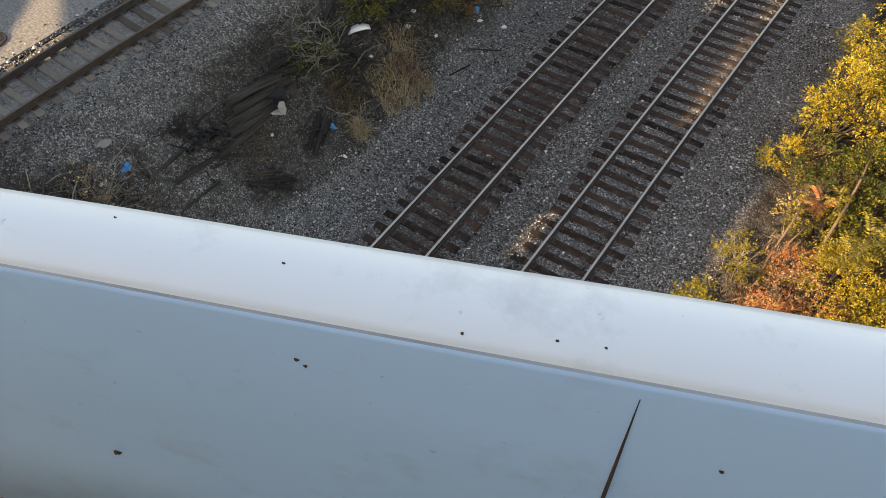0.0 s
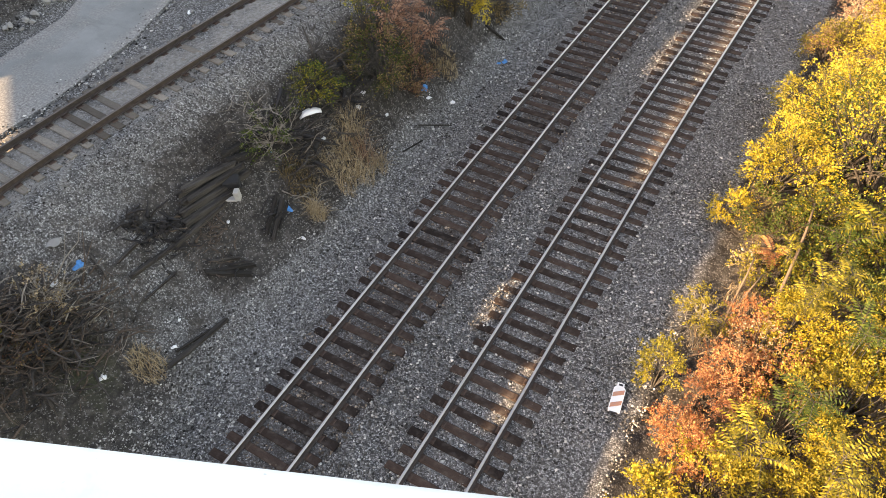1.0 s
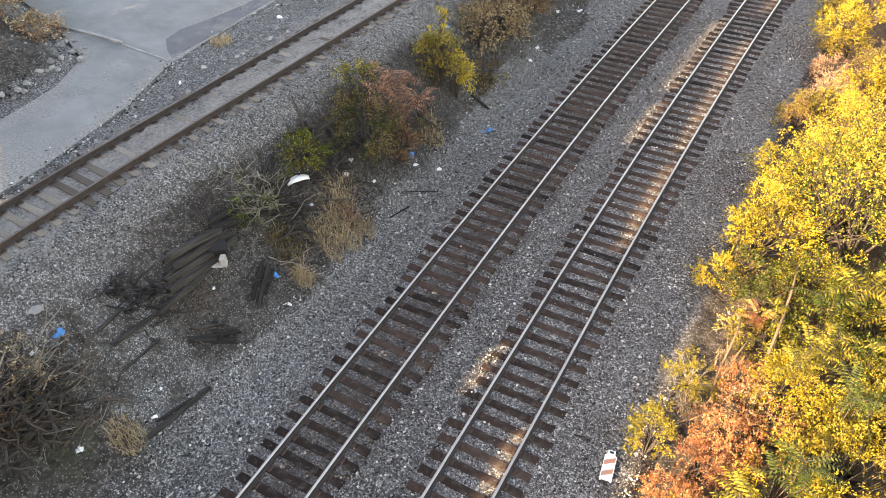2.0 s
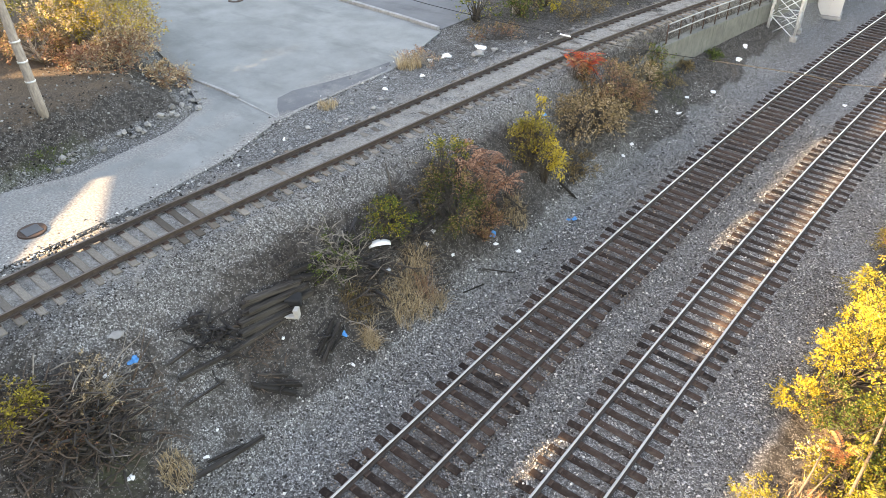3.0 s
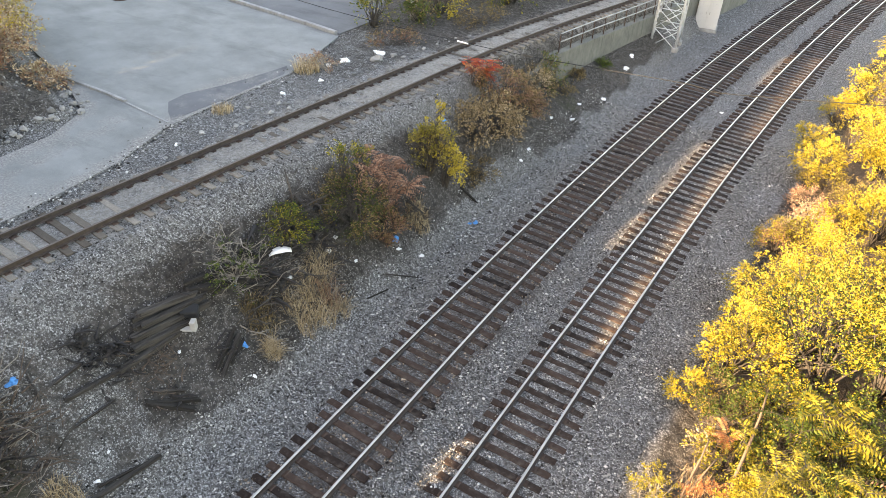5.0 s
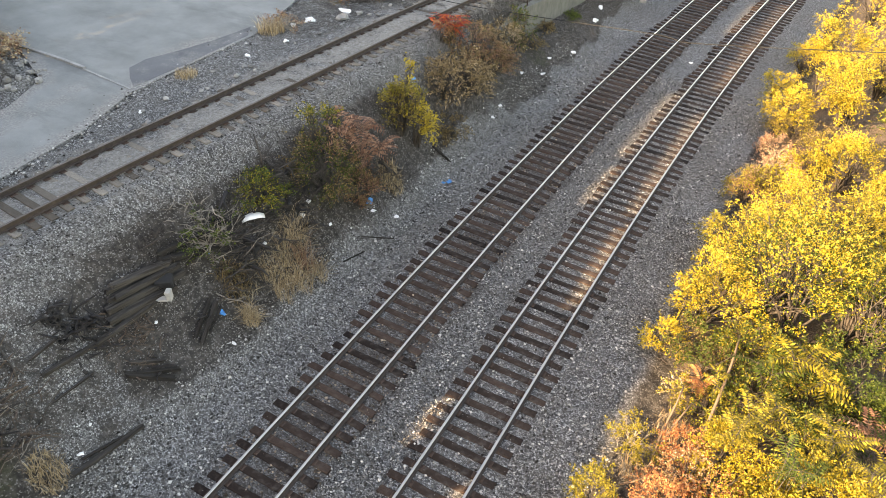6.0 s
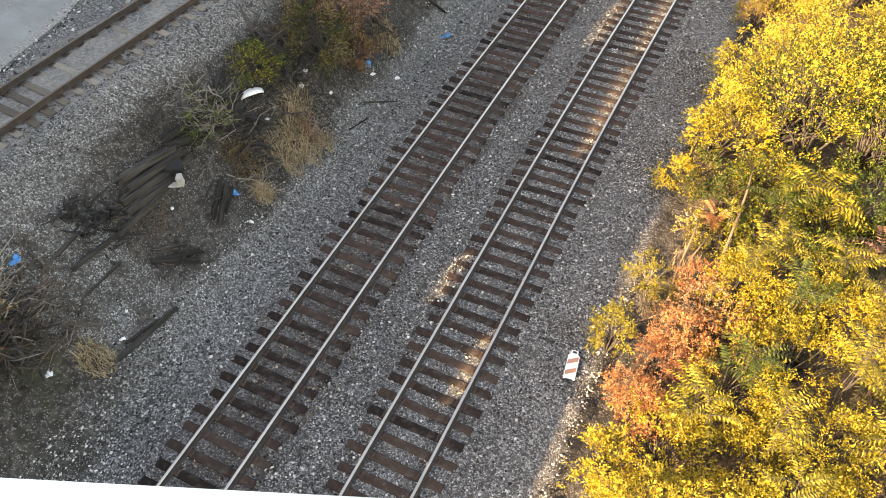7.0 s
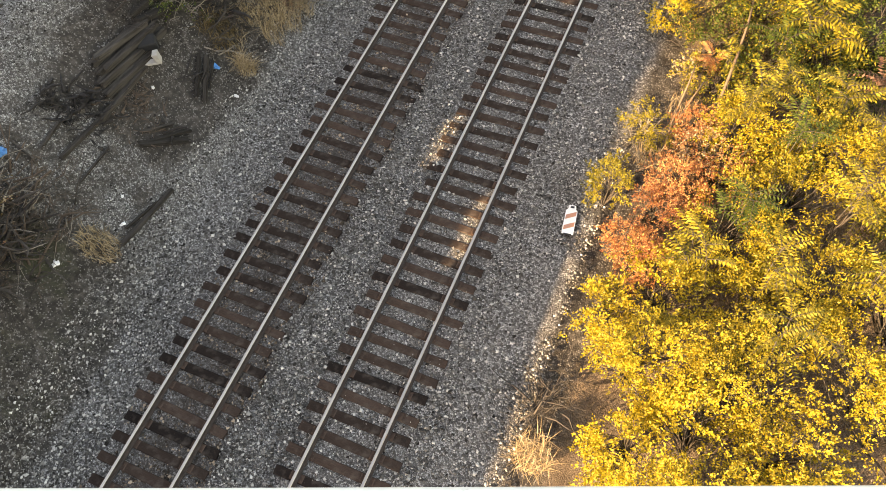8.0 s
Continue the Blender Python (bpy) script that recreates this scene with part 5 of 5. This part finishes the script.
# timbers
def timber(a, b, w, h, seed, label, lift=0.06):
    """An old tie lying from a to b, ends split and edges worn."""
    pa = Vector((a[0], a[1], ground_z(a[0], a[1]) + h / 2 + lift + (a[2] if len(a) > 2 else 0)))
    pb = Vector((b[0], b[1], ground_z(b[0], b[1]) + h / 2 + lift + (b[2] if len(b) > 2 else 0)))
    rnd = random.Random(seed)
    ln = (pb - pa).length
    nx = 9
    vs, fs = [], []
    for i in range(nx):
        for y, z in ((-w / 2, -h / 2), (-w / 2, h * 0.35), (-w * 0.36, h / 2), (w * 0.1, h * 0.43), (w * 0.38, h / 2), (w / 2, h * 0.3), (w / 2, -h / 2)):
            e = 0.05 if i in (0, nx - 1) else 0.0
            vs.append((-ln / 2 + ln * i / (nx - 1) + rnd.uniform(-e, e) * 2, y + rnd.uniform(-1, 1) * 0.06 * w, z + rnd.uniform(-1, 1) * 0.07 * h))
    for i in range(nx - 1):
        for k in range(7):
            fs.append((i * 7 + k, i * 7 + (k + 1) % 7, (i + 1) * 7 + (k + 1) % 7, (i + 1) * 7 + k))
    fs += [tuple(reversed(range(7))), tuple((nx - 1) * 7 + k for k in range(7))]
    ob = new("timber", mesh_from("timber", vs, fs, TIMBER))
    ob.matrix_basis = Matrix.Translation((pa + pb) / 2) @ (pb - pa).to_track_quat("X", "Z").to_matrix().to_4x4()
    return tagged(ob, label, "timber", "old timbers")


TL = "rotten grey railway tie dumped on the slope"
for k, (a, b, w, h) in enumerate((((-5.02, 7.5), (-4.78, 9.5), 0.2, 0.15), ((-4.86, 7.35), (-4.6, 9.6), 0.22, 0.18), ((-4.72, 7.2), (-4.42, 9.55), 0.23, 0.18), ((-4.55, 7.05), (-4.3, 9.0), 0.22, 0.18),
                                   ((-4.95, 7.6, 0.17), (-4.66, 9.3, 0.17), 0.2, 0.15), ((-4.72, 7.5, 0.19), (-4.5, 9.4, 0.19), 0.19, 0.14), ((-5.0, 9.3), (-4.75, 10.8), 0.2, 0.15), ((-4.8, 9.2, 0.1), (-4.3, 10.9, 0.1), 0.2, 0.16))):
    timber(a, b, w, h, 1 + k, TL, 0.03)
timber((-4.4, 6.3), (-4.32, 8.35), 0.17, 0.13, 20, "long dark plank lying on the slope", 0.03)
timber((-4.55, 5.0), (-4.4, 6.5), 0.12, 0.1, 21, "long dark plank lying on the slope", 0.03)
timber((-4.9, 4.9), (-4.92, 5.75), 0.08, 0.07, 22, "thin dark branch on the gravel", 0.02)
timber((-4.1, 4.7), (-4.05, 5.9), 0.05, 0.05, 23, "thin dark branch on the gravel", 0.02)
timber((-3.64, 6.45), (-2.95, 7.35), 0.17, 0.12, 24, "short split timber on the dirt", 0.03)
timber((-3.5, 6.75), (-3.05, 7.6), 0.12, 0.1, 25, "short split timber on the dirt", 0.03)
timber((-3.75, 6.75), (-3.35, 7.5), 0.09, 0.08, 26, "short split timber on the dirt", 0.03)
timber((-2.88, 3.9), (-2.68, 5.85), 0.14, 0.09, 27, "thin dark plank at the slope's foot", 0.02)
timber((-2.98, 4.4), (-2.8, 5.3), 0.07, 0.06, 28, "thin dark plank at the slope's foot", 0.02)
timber((-3.58, 9.75), (-3.12, 8.6), 0.12, 0.1, 29, "dark broken plank on the dirt", 0.02)
timber((-3.7, 9.65), (-3.3, 8.55), 0.11, 0.09, 30, "dark broken plank on the dirt", 0.02)
timber((-3.45, 9.8), (-3.2, 9.0), 0.07, 0.06, 31, "dark broken plank on the dirt", 0.02)
timber((-4.75, 11.4), (-4.15, 13.2), 0.16, 0.14, 32, "dark plank among the rubbish", 0.05)
timber((-4.25, 10.6), (-3.95, 12.1), 0.14, 0.12, 33, "dark plank among the rubbish", 0.05)
timber((-2.9, 21.55), (-2.33, 21.9), 0.1, 0.08, 34, "dark stick near the track", 0.02)
timber((-2.3, 14.3), (-2.1, 15.3), 0.04, 0.04, 35, "thin grey stick on the gravel", 0.01)
timber((-2.5, 15.6), (-1.7, 16.6), 0.04, 0.04, 36, "thin grey stick on the gravel", 0.01)
tagged(new("dead_branch", tubes_mesh("dead_branch", [([(-5.0, 14.0, 3.1), (-5.1, 14.0, 3.7), (-5.35, 14.05, 4.5)], [0.035, 0.03, 0.02])], TWIG_DARK)), "dark stake leaning out of the slope", "branch")

# litter
def litter(x, y, r, material, label, seed, flat_=0.5, rag=0.35, name="litter", z=0.0):
    ob = new(name, lump_mesh(name, r, material, seed, flat_, 2, rag))
    ob.matrix_basis = pose(x, y, ground_z(x, y) + r * flat_ * 0.35 + z, 0, 0, seed * 47)
    return tagged(ob, label, name.replace("_", " "))


LB, LW = "crumpled blue plastic bag on the ground", "scrap of white rubbish on the ground"
for k, (x, y, r) in enumerate(((-5.35, 4.3, 0.13), (-3.0, 16.95, 0.16), (-3.36, 9.7, 0.11), (-4.5, 22.4, 0.15), (-1.8, 21.05, 0.12), (-4.46, 10.6, 0.1), (-1.95, 20.8, 0.08))):
    litter(x, y, r, BLUE, LB, 40 + k, 0.45, 0.6, "plastic_bag")
for k, (x, y, r) in enumerate(((-3.66, 2.67, 0.1), (-2.68, 9.34, 0.07), (3.85, 38.6, 0.1), (-2.3, 31.9, 0.12), (-2.5, 27.2, 0.12), (-3.75, 14.2, 0.12), (-2.76, 16.85, 0.09), (-3.84, 12.27, 0.1), (-2.9, 30.5, 0.1), (-2.6, 33.5, 0.12),
                               (-2.2, 17.6, 0.09), (-3.9, 14.7, 0.1), (-3.2, 14.9, 0.08), (-5.35, 3.6, 0.14), (-3.1, 4.4, 0.07), (-3.4, 5.0, 0.05), (-4.05, 8.0, 0.06), (-2.4, 26.2, 0.1), (-2.35, 40.0, 0.2), (-2.6, 41.5, 0.16), (-2.0, 35.6, 0.14))):
    litter(x, y, r, WHITE, LW, 60 + k, 0.5, 0.5)
litter(-5.95, 4.35, 0.2, BLOCK, "flat grey stone slab on the gravel", 90, 0.3, 0.3, "stone")
for k, (x, y, r) in enumerate(((-9.4, 24.6, 0.3), (-9.9, 25.4, 0.22), (-10.4, 23.5, 0.22), (-9.2, 25.6, 0.16), (-10.6, 22.6, 0.14), (-9.7, 21.0, 0.12), (-10.1, 17.2, 0.1), (-9.9, 13.5, 0.09), (-10.0, 19.0, 0.12), (-9.6, 15.4, 0.08))):
    litter(x, y, r, WHITE if k % 3 else BLOCK, "white rubbish beside the siding", 95 + k, 0.5, 0.45)
rnd = random.Random(91)
for k in range(34):
    y = rnd.uniform(11.5, 31)
    litter(siding_x(y) - rnd.uniform(1.0, 2.2), y, rnd.uniform(0.05, 0.13), (BLOCK, CHALK, ROCK)[k % 3], "broken stone lying beside the siding", 700 + k, 0.6, 0.35, "stone")
rnd = random.Random(77)
for k in range(46):
    f = rnd.random()
    x, y = (-14.3 - 0.5 * rnd.random() - 0.3 * f, 7.2 + 6.0 * f) if k < 30 else (-15 - 3 * rnd.random(), 13.4 + 0.8 * rnd.random())
    litter(x, y, rnd.uniform(0.06, 0.16), BLOCK if k % 4 else ROCK, "rough grey stone along the foot of the hill", 200 + k, 0.65, 0.3, "stone")


def bent_block():
    t = empty("concrete_block", -4.16, 8.5, ground_z(-4.16, 8.5) + 0.26, "broken pale L-shaped concrete piece on the timbers", "block", turn=33)
    part("slab", box_mesh("slab", 0.5, 0.18, 0.08, CHALK, 0.012, (-0.12, 0, 0.05), 5, 0.015), t)
    part("upstand", box_mesh("upstand", 0.14, 0.22, 0.34, CHALK, 0.015, (0.17, 0.02, 0.18), 6, 0.02), t)


bent_block()
tagged(new("crate", box_mesh("crate", 0.5, 0.36, 0.26, CABLE, 0.03, seed=3, rag=0.03)), "dark crushed plastic crate on the timbers", "crate").matrix_basis = pose(-4.42, 8.85, ground_z(-4.42, 8.85) + 0.3, 12, 8, 40)


def curved_panel(x, y):
    vs, fs = [], []
    for i in range(9):
        a = -0.7 + 1.4 * i / 8
        for w, th in ((-0.13, 0), (0.13, 0), (0.13, 0.02), (-0.13, 0.02)):
            r = 0.55 + th
            vs.append((r * math.sin(a), w * (1 - 0.5 * abs(a)), r * math.cos(a) - 0.45))
    for i in range(8):
        for k in range(4):
            fs.append((i * 4 + k, i * 4 + (k + 1) % 4, i * 4 + 4 + (k + 1) % 4, i * 4 + 4 + k))
    fs += [(3, 2, 1, 0), (32, 33, 34, 35)]
    ob = new("bumper_scrap", mesh_from("bumper_scrap", vs, fs, WHITE, True))
    ob.matrix_basis = pose(x, y, ground_z(x, y) + 0.33, 20, 0, 55)
    tagged(ob, "curved white plastic scrap on the slope", "scrap")


curved_panel(-4.25, 12.4)


def barricade():
    """A fallen barricade panel, white with orange diagonal stripes."""
    t = empty("barricade_panel", 7.62, 8.95, 0.02, "fallen white barricade panel with faded orange stripes on the gravel", "barricade", turn=-82)
    # outline along the panel's length, with a narrowed handle end
    out = [(-0.42, -0.15), (0.27, -0.15), (0.34, -0.09), (0.44, -0.09), (0.44, 0.09), (0.34, 0.09), (0.27, 0.15), (-0.42, 0.15)]
    n = len(out)
    vs = [(-x, y, z) for z in (0, 0.05) for x, y in out]
    fs = [tuple(range(n - 1, -1, -1)), tuple(range(n, 2 * n))] + [(k, (k + 1) % n, n + (k + 1) % n, n + k) for k in range(n)]
    fs = [tuple(reversed(f)) for f in fs]
    part("body", mesh_from("body", vs, fs, WHITE), t)
    for k, c in enumerate((-0.2, 0.12)):
        q = [(-(c - 0.13), -0.13, 0.055), (-(c + 0.0), -0.13, 0.055), (-(c + 0.14), 0.13, 0.055), (-(c + 0.01), 0.13, 0.055)]
        q += [(x, y, 0.049) for x, y, _ in q]
        part("stripe", mesh_from("stripe", q, [(3, 2, 1, 0), (0, 1, 5, 4), (1, 2, 6, 5), (2, 3, 7, 6), (3, 0, 4, 7)], ORANGE), t, "faded orange diagonal stripe")
    part("grip_hole", box_mesh("grip_hole", 0.06, 0.1, 0.012, BLACK, 0, (-0.38, 0, 0.05)), t, "dark hand hole")
    part("foot", box_mesh("foot", 0.03, 0.2, 0.03, BLACK, 0.004, (0.43, 0, 0.03)), t, "dark end strip")


barricade()

# ---- terrace: hill, poles, street side ----
H = "shrubs on the hill"
for k, (x, y, w, h, m, inn) in enumerate(((-21.5, 11.9, 3.4, 2.4, STRAW, YELLOW_GREEN), (-24.0, 14.2, 4.2, 4.2, YELLOW, STRAW), (-19.0, 12.9, 2.6, 1.7, STRAW, RUST_LEAF), (-28.5, 15.6, 5.0, 4.4, YELLOW, YELLOW_GREEN), (-17.6, 13.7, 1.8, 0.8, STRAW, RUST_LEAF),
                                         (-20.5, 14.0, 2.6, 2.2, STRAW, RUST_LEAF), (-25.5, 16.2, 2.6, 2.2, YELLOW, STRAW), (-18.6, 11.4, 2.2, 0.9, RUST_LEAF, STRAW), (-20.4, 10.0, 2.8, 1.5, BROWN_LEAF, RUST_LEAF), (-22.4, 15.0, 2.8, 3.0, YELLOW, STRAW), (-20.2, 13.0, 3.2, 3.0, STRAW, YELLOW),
                                         (-22.6, 13.2, 3.4, 3.6, YELLOW, STRAW), (-23.4, 9.8, 3.0, 2.0, YELLOW_GREEN, BROWN_LEAF))):
    shrub("shrub", x, y, w, w, h, m, "brown and yellow undergrowth on the hill" if m in (BROWN_LEAF, RUST_LEAF, STRAW) else "yellow green bush on the hill", 300 + k, int(1600 * w), 0.075, 38, bark=TWIG_PALE, group=H, inner=inn, bare=30)
shrub("shrub", -14.9, 7.2, 1.4, 1.2, 0.35, GREEN, "low green weeds at the foot of the hill", 320, 900, 0.05, 18, group=H, spread=0.3)
S = "bushes along the street"
for k, (x, y, w, h, m, inn) in enumerate(((-12.6, 28.8, 2.0, 2.6, GREEN, YELLOW_GREEN), (-11.9, 33.6, 3.4, 3.0, YELLOW, YELLOW_GREEN), (-11.3, 31.2, 2.0, 1.6, GREEN, BROWN_LEAF), (-9.7, 38.4, 3.4, 2.4, YELLOW_GREEN, GREEN), (-9.0, 43.5, 3.6, 2.6, YELLOW_GREEN, GREEN), (-13.4, 37.5, 4.0, 3.4, YELLOW_GREEN, YELLOW),
                                         (-10.6, 47.5, 4.4, 3.0, BROWN_LEAF, GREEN), (-9.0, 54.0, 5.0, 3.0, BROWN_LEAF, YELLOW_GREEN), (-12.6, 43.5, 5.0, 4.0, YELLOW_GREEN, GREEN))):
    shrub("shrub", x, y, w, w, h, m, "bush beside the street, " + ("golden yellow" if m is YELLOW else "green and yellow"), 330 + k, int(1100 * w), 0.09, 30, group=S, inner=inn)
shrub("shrub", -10.7, 22.2, 1.8, 1.6, 0.7, RUST_LEAF, "dry brown weeds at the yard's corner", 345, 1500, 0.05, 24, bark=TWIG_PALE, group=S, inner=STRAW, bare=40)
shrub("shrub", -10.0, 26.8, 2.2, 3.2, 0.8, BROWN_LEAF, "dry brown weeds beside the siding", 346, 2200, 0.06, 28, bark=TWIG_DARK, group=S, inner=RUST_LEAF, bare=40)
shrub("shrub", -9.0, 33.4, 2.4, 5.0, 0.9, BROWN_LEAF, "dry brown weeds beside the siding", 347, 2600, 0.06, 30, bark=TWIG_DARK, group=S, bare=40)
tuft(-10.7, 16.4, 0.6, 0.3, STRAW, "thin straw grass by the kerb", 350, 320)
tuft(-10.9, 21.5, 0.8, 0.6, STRAW, "dry weeds at the yard's corner", 351, 420)


def utility_pole(x, y, h, lean, label, seed, box=False):
    z = ground_z(x, y) - 0.3
    t = empty("utility_pole", x, y, z, label, "utility pole")
    n = 10
    pts = [(lean[0] * k / n * h, lean[1] * k / n * h, h * k / n) for k in range(n + 1)]
    part("pole", tubes_mesh("pole", [(pts, [0.17 - 0.006 * k for k in range(n + 1)])], POLE, 12), t)
    for k in range(3):
        part("steel_band", tubes_mesh("steel_band", [([(lean[0] * f, lean[1] * f, f) for f in (1.5 + 0.7 * k, 1.56 + 0.7 * k)], [0.178, 0.178])], GALV, 12), t)
    if box:
        part("notice_box", box_mesh("notice_box", 0.3, 0.12, 0.7, WHITE, 0.02, (0.12 + lean[0] * 1.5, -0.22, 1.5)), t, "white metal box on the pole")


utility_pole(-16.5, 8.2, 9.0, (-0.02, 0.0), "silvery wooden utility pole on the hill", 1)
utility_pole(-12.0, 31.3, 9.0, (0.05, 0.0), "wooden utility pole with a white box by the street", 2, True)


def ring_cover(name, x, y, r, label):
    bm = bmesh.new()
    bmesh.ops.create_cone(bm, cap_ends=True, segments=28, radius1=r, radius2=r * 0.97, depth=0.05)
    me = bpy.data.meshes.new(name)
    bm.to_mesh(me)
    bm.free()
    me.materials.append(PLATE)
    t = empty(name, x, y, terrace(y) + 0.025, label, "manhole cover")
    part("frame", me, t)
    part("lid", box_mesh("lid", r * 1.2, r * 1.2, 0.02, BLACK, 0.004, (0, 0, 0.025)), t)


ring_cover("manhole_cover", -25.4, 23.1, 0.42, "dark iron manhole cover in the asphalt")
ring_cover("manhole_cover", -11.4, 4.95, 0.42, "dark iron manhole cover in the dusty lane")
for k, (x, y, r) in enumerate(((-23.2, 27.0, 0.42), (-22.6, 26.8, 0.36), (-22.1, 26.7, 0.28))):
    litter(x, y, r, BLACK, "black rubbish sack at the kerb", 400 + k, 0.75, 0.25, "rubbish_sack")

# ---- wall, railing, tower, cabinet, cable ----
def retaining_wall():
    ys = steps((31.0, 62, 0.6))
    vs, fs = [], []
    for y in ys:
        x = siding_x(y) + WALL_SETBACK
        top = terrace(y) - 0.72 - 0.5 * smooth(33.5, 31.0, y)
        for dx, z in ((-0.6, -0.3), (-0.6, top), (0.0, top), (0.02, top - 0.02), (0.04, 0.3), (0.05, -0.3)):
            vs.append((x + dx, y, z))
    for i in range(len(ys) - 1):
        for k in range(5):
            fs.append((i * 6 + k, i * 6 + 6 + k, i * 6 + 7 + k, i * 6 + k + 1))
    fs += [tuple(range(6)), tuple(reversed([len(vs) - 6 + k for k in range(6)]))]
    tagged(new("retaining_wall", mesh_from("retaining_wall", vs, fs, WALL)), "stained mossy concrete retaining wall below the siding", "wall", kind="structure")
    t = empty("pipe_railing", 0, 0, 0, "weathered grey pipe railing on the retaining wall", "railing")
    pt = lambda y, h: (siding_x(y) + WALL_SETBACK - 0.15, y, terrace(y) - 0.72 + h)
    yy = steps((34.0, 60, 1.3))
    for h in (1.0, 0.55):
        part("handrail", tubes_mesh("handrail", [([pt(y, h) for y in yy], [0.035] * len(yy))], PIPE, 6), t)
    for y in yy[::1]:
        part("post", tubes_mesh("post", [([pt(y, -0.1), pt(y, 1.0)], [0.035, 0.035])], PLATE, 6), t, "dark rusty railing post")


retaining_wall()


def tower(x, y, h, w0, w1, turn):
    """A lattice signal mast."""
    z = ground_z(x, y)
    t = empty("lattice_tower", x, y, z, "white lattice steel signal tower beside the tracks", "tower", turn=turn)
    corner = lambda i, f: Vector(((w0 + (w1 - w0) * f) / 2 * (-1, 1, 1, -1)[i], (w0 + (w1 - w0) * f) / 2 * (-1, -1, 1, 1)[i], h * f))
    for i in range(4):
        part("leg", tubes_mesh("leg", [([tuple(corner(i, k / 8)) for k in range(9)], [0.1] * 9)], GALV, 4), t)
        part("footing", box_mesh("footing", 0.4, 0.4, 0.3, KERB, 0.03, tuple(corner(i, 0) + Vector((0, 0, 0.02)))), t)
    n = 9
    for k in range(n):
        f0, f1 = k / n, (k + 1) / n
        for i in range(4):
            j = (i + 1) % 4
            part("brace", tubes_mesh("brace", [([tuple(corner(i, f0)), tuple(corner(j, f1))], [0.03, 0.03]), ([tuple(corner(j, f0)), tuple(corner(i, f1))], [0.03, 0.03]), ([tuple(corner(i, f1)), tuple(corner(j, f1))], [0.03, 0.03])], GALV, 4), t)


tower(-1.9, 46.0, 11.0, 1.6, 1.45, 8)


def cabinet(x, y, turn, size):
    z = ground_z(x, y) - 0.05
    t = empty("signal_cabinet", x, y, z, "dirty white metal signal cabinet with a gabled lid", "cabinet", turn=turn)
    t.matrix_basis = t.matrix_basis @ Matrix.Scale(size, 4)
    part("plinth", box_mesh("plinth", 1.5, 1.3, 0.2, KERB, 0.02, (0, 0, 0.1)), t)
    part("body", box_mesh("body", 1.35, 1.1, 1.9, CABINET, 0.02, (0, 0, 1.15)), t)
    vs = [(-0.75, -0.63, 2.1), (0.75, -0.63, 2.1), (0.75, 0.63, 2.1), (-0.75, 0.63, 2.1), (-0.75, 0, 2.42), (0.75, 0, 2.42)]
    part("lid", mesh_from("lid", vs, [(0, 1, 5, 4), (2, 3, 4, 5), (0, 4, 3), (1, 2, 5), (3, 2, 1, 0)], CABINET), t)
    for sx in (-0.33, 0.33):
        door = part("door", box_mesh("door", 0.6, 0.03, 1.6, CABINET, 0.01, (sx, -0.565, 1.15)), t)
        part("handle", box_mesh("handle", 0.04, 0.05, 0.16, PIPE, 0.008, (sx * 0.3, -0.6, 1.15)), door)


cabinet(-1.0, 52.9, 10, 1.15)


def cable():
    ctrl = [(-26.0, 20.6, 10.2), (-15.3, 22.7, 6.9), (-4.7, 24.1, 6.1), (4.3, 23.4, 6.9), (7.0, 22.8, 7.3), (20.0, 20.5, 10.6)]
    pts = []
    for i in range(len(ctrl) - 1):
        p0, p1, p2, p3 = (Vector(ctrl[min(max(j, 0), len(ctrl) - 1)]) for j in (i - 1, i, i + 1, i + 2))
        for k in range(8):
            f = k / 8
            pts.append(tuple(0.5 * (2 * p1 + (p2 - p0) * f + (2 * p0 - 5 * p1 + 4 * p2 - p3) * f * f + (3 * p1 - p0 - 3 * p2 + p3) * f ** 3)))
    t = empty("overhead_cable", 0, 0, 0, "thin black overhead cable sagging across the tracks", "cable")
    part("wire", tubes_mesh("wire", [(pts, [0.014] * len(pts))], CABLE, 5), t)
    part("splice", tubes_mesh("splice", [([(-4.9, 24.07, 6.11), (-4.4, 24.09, 6.1)], [0.035, 0.035])], WHITE, 6), t, "pale splice sleeve")


cable()
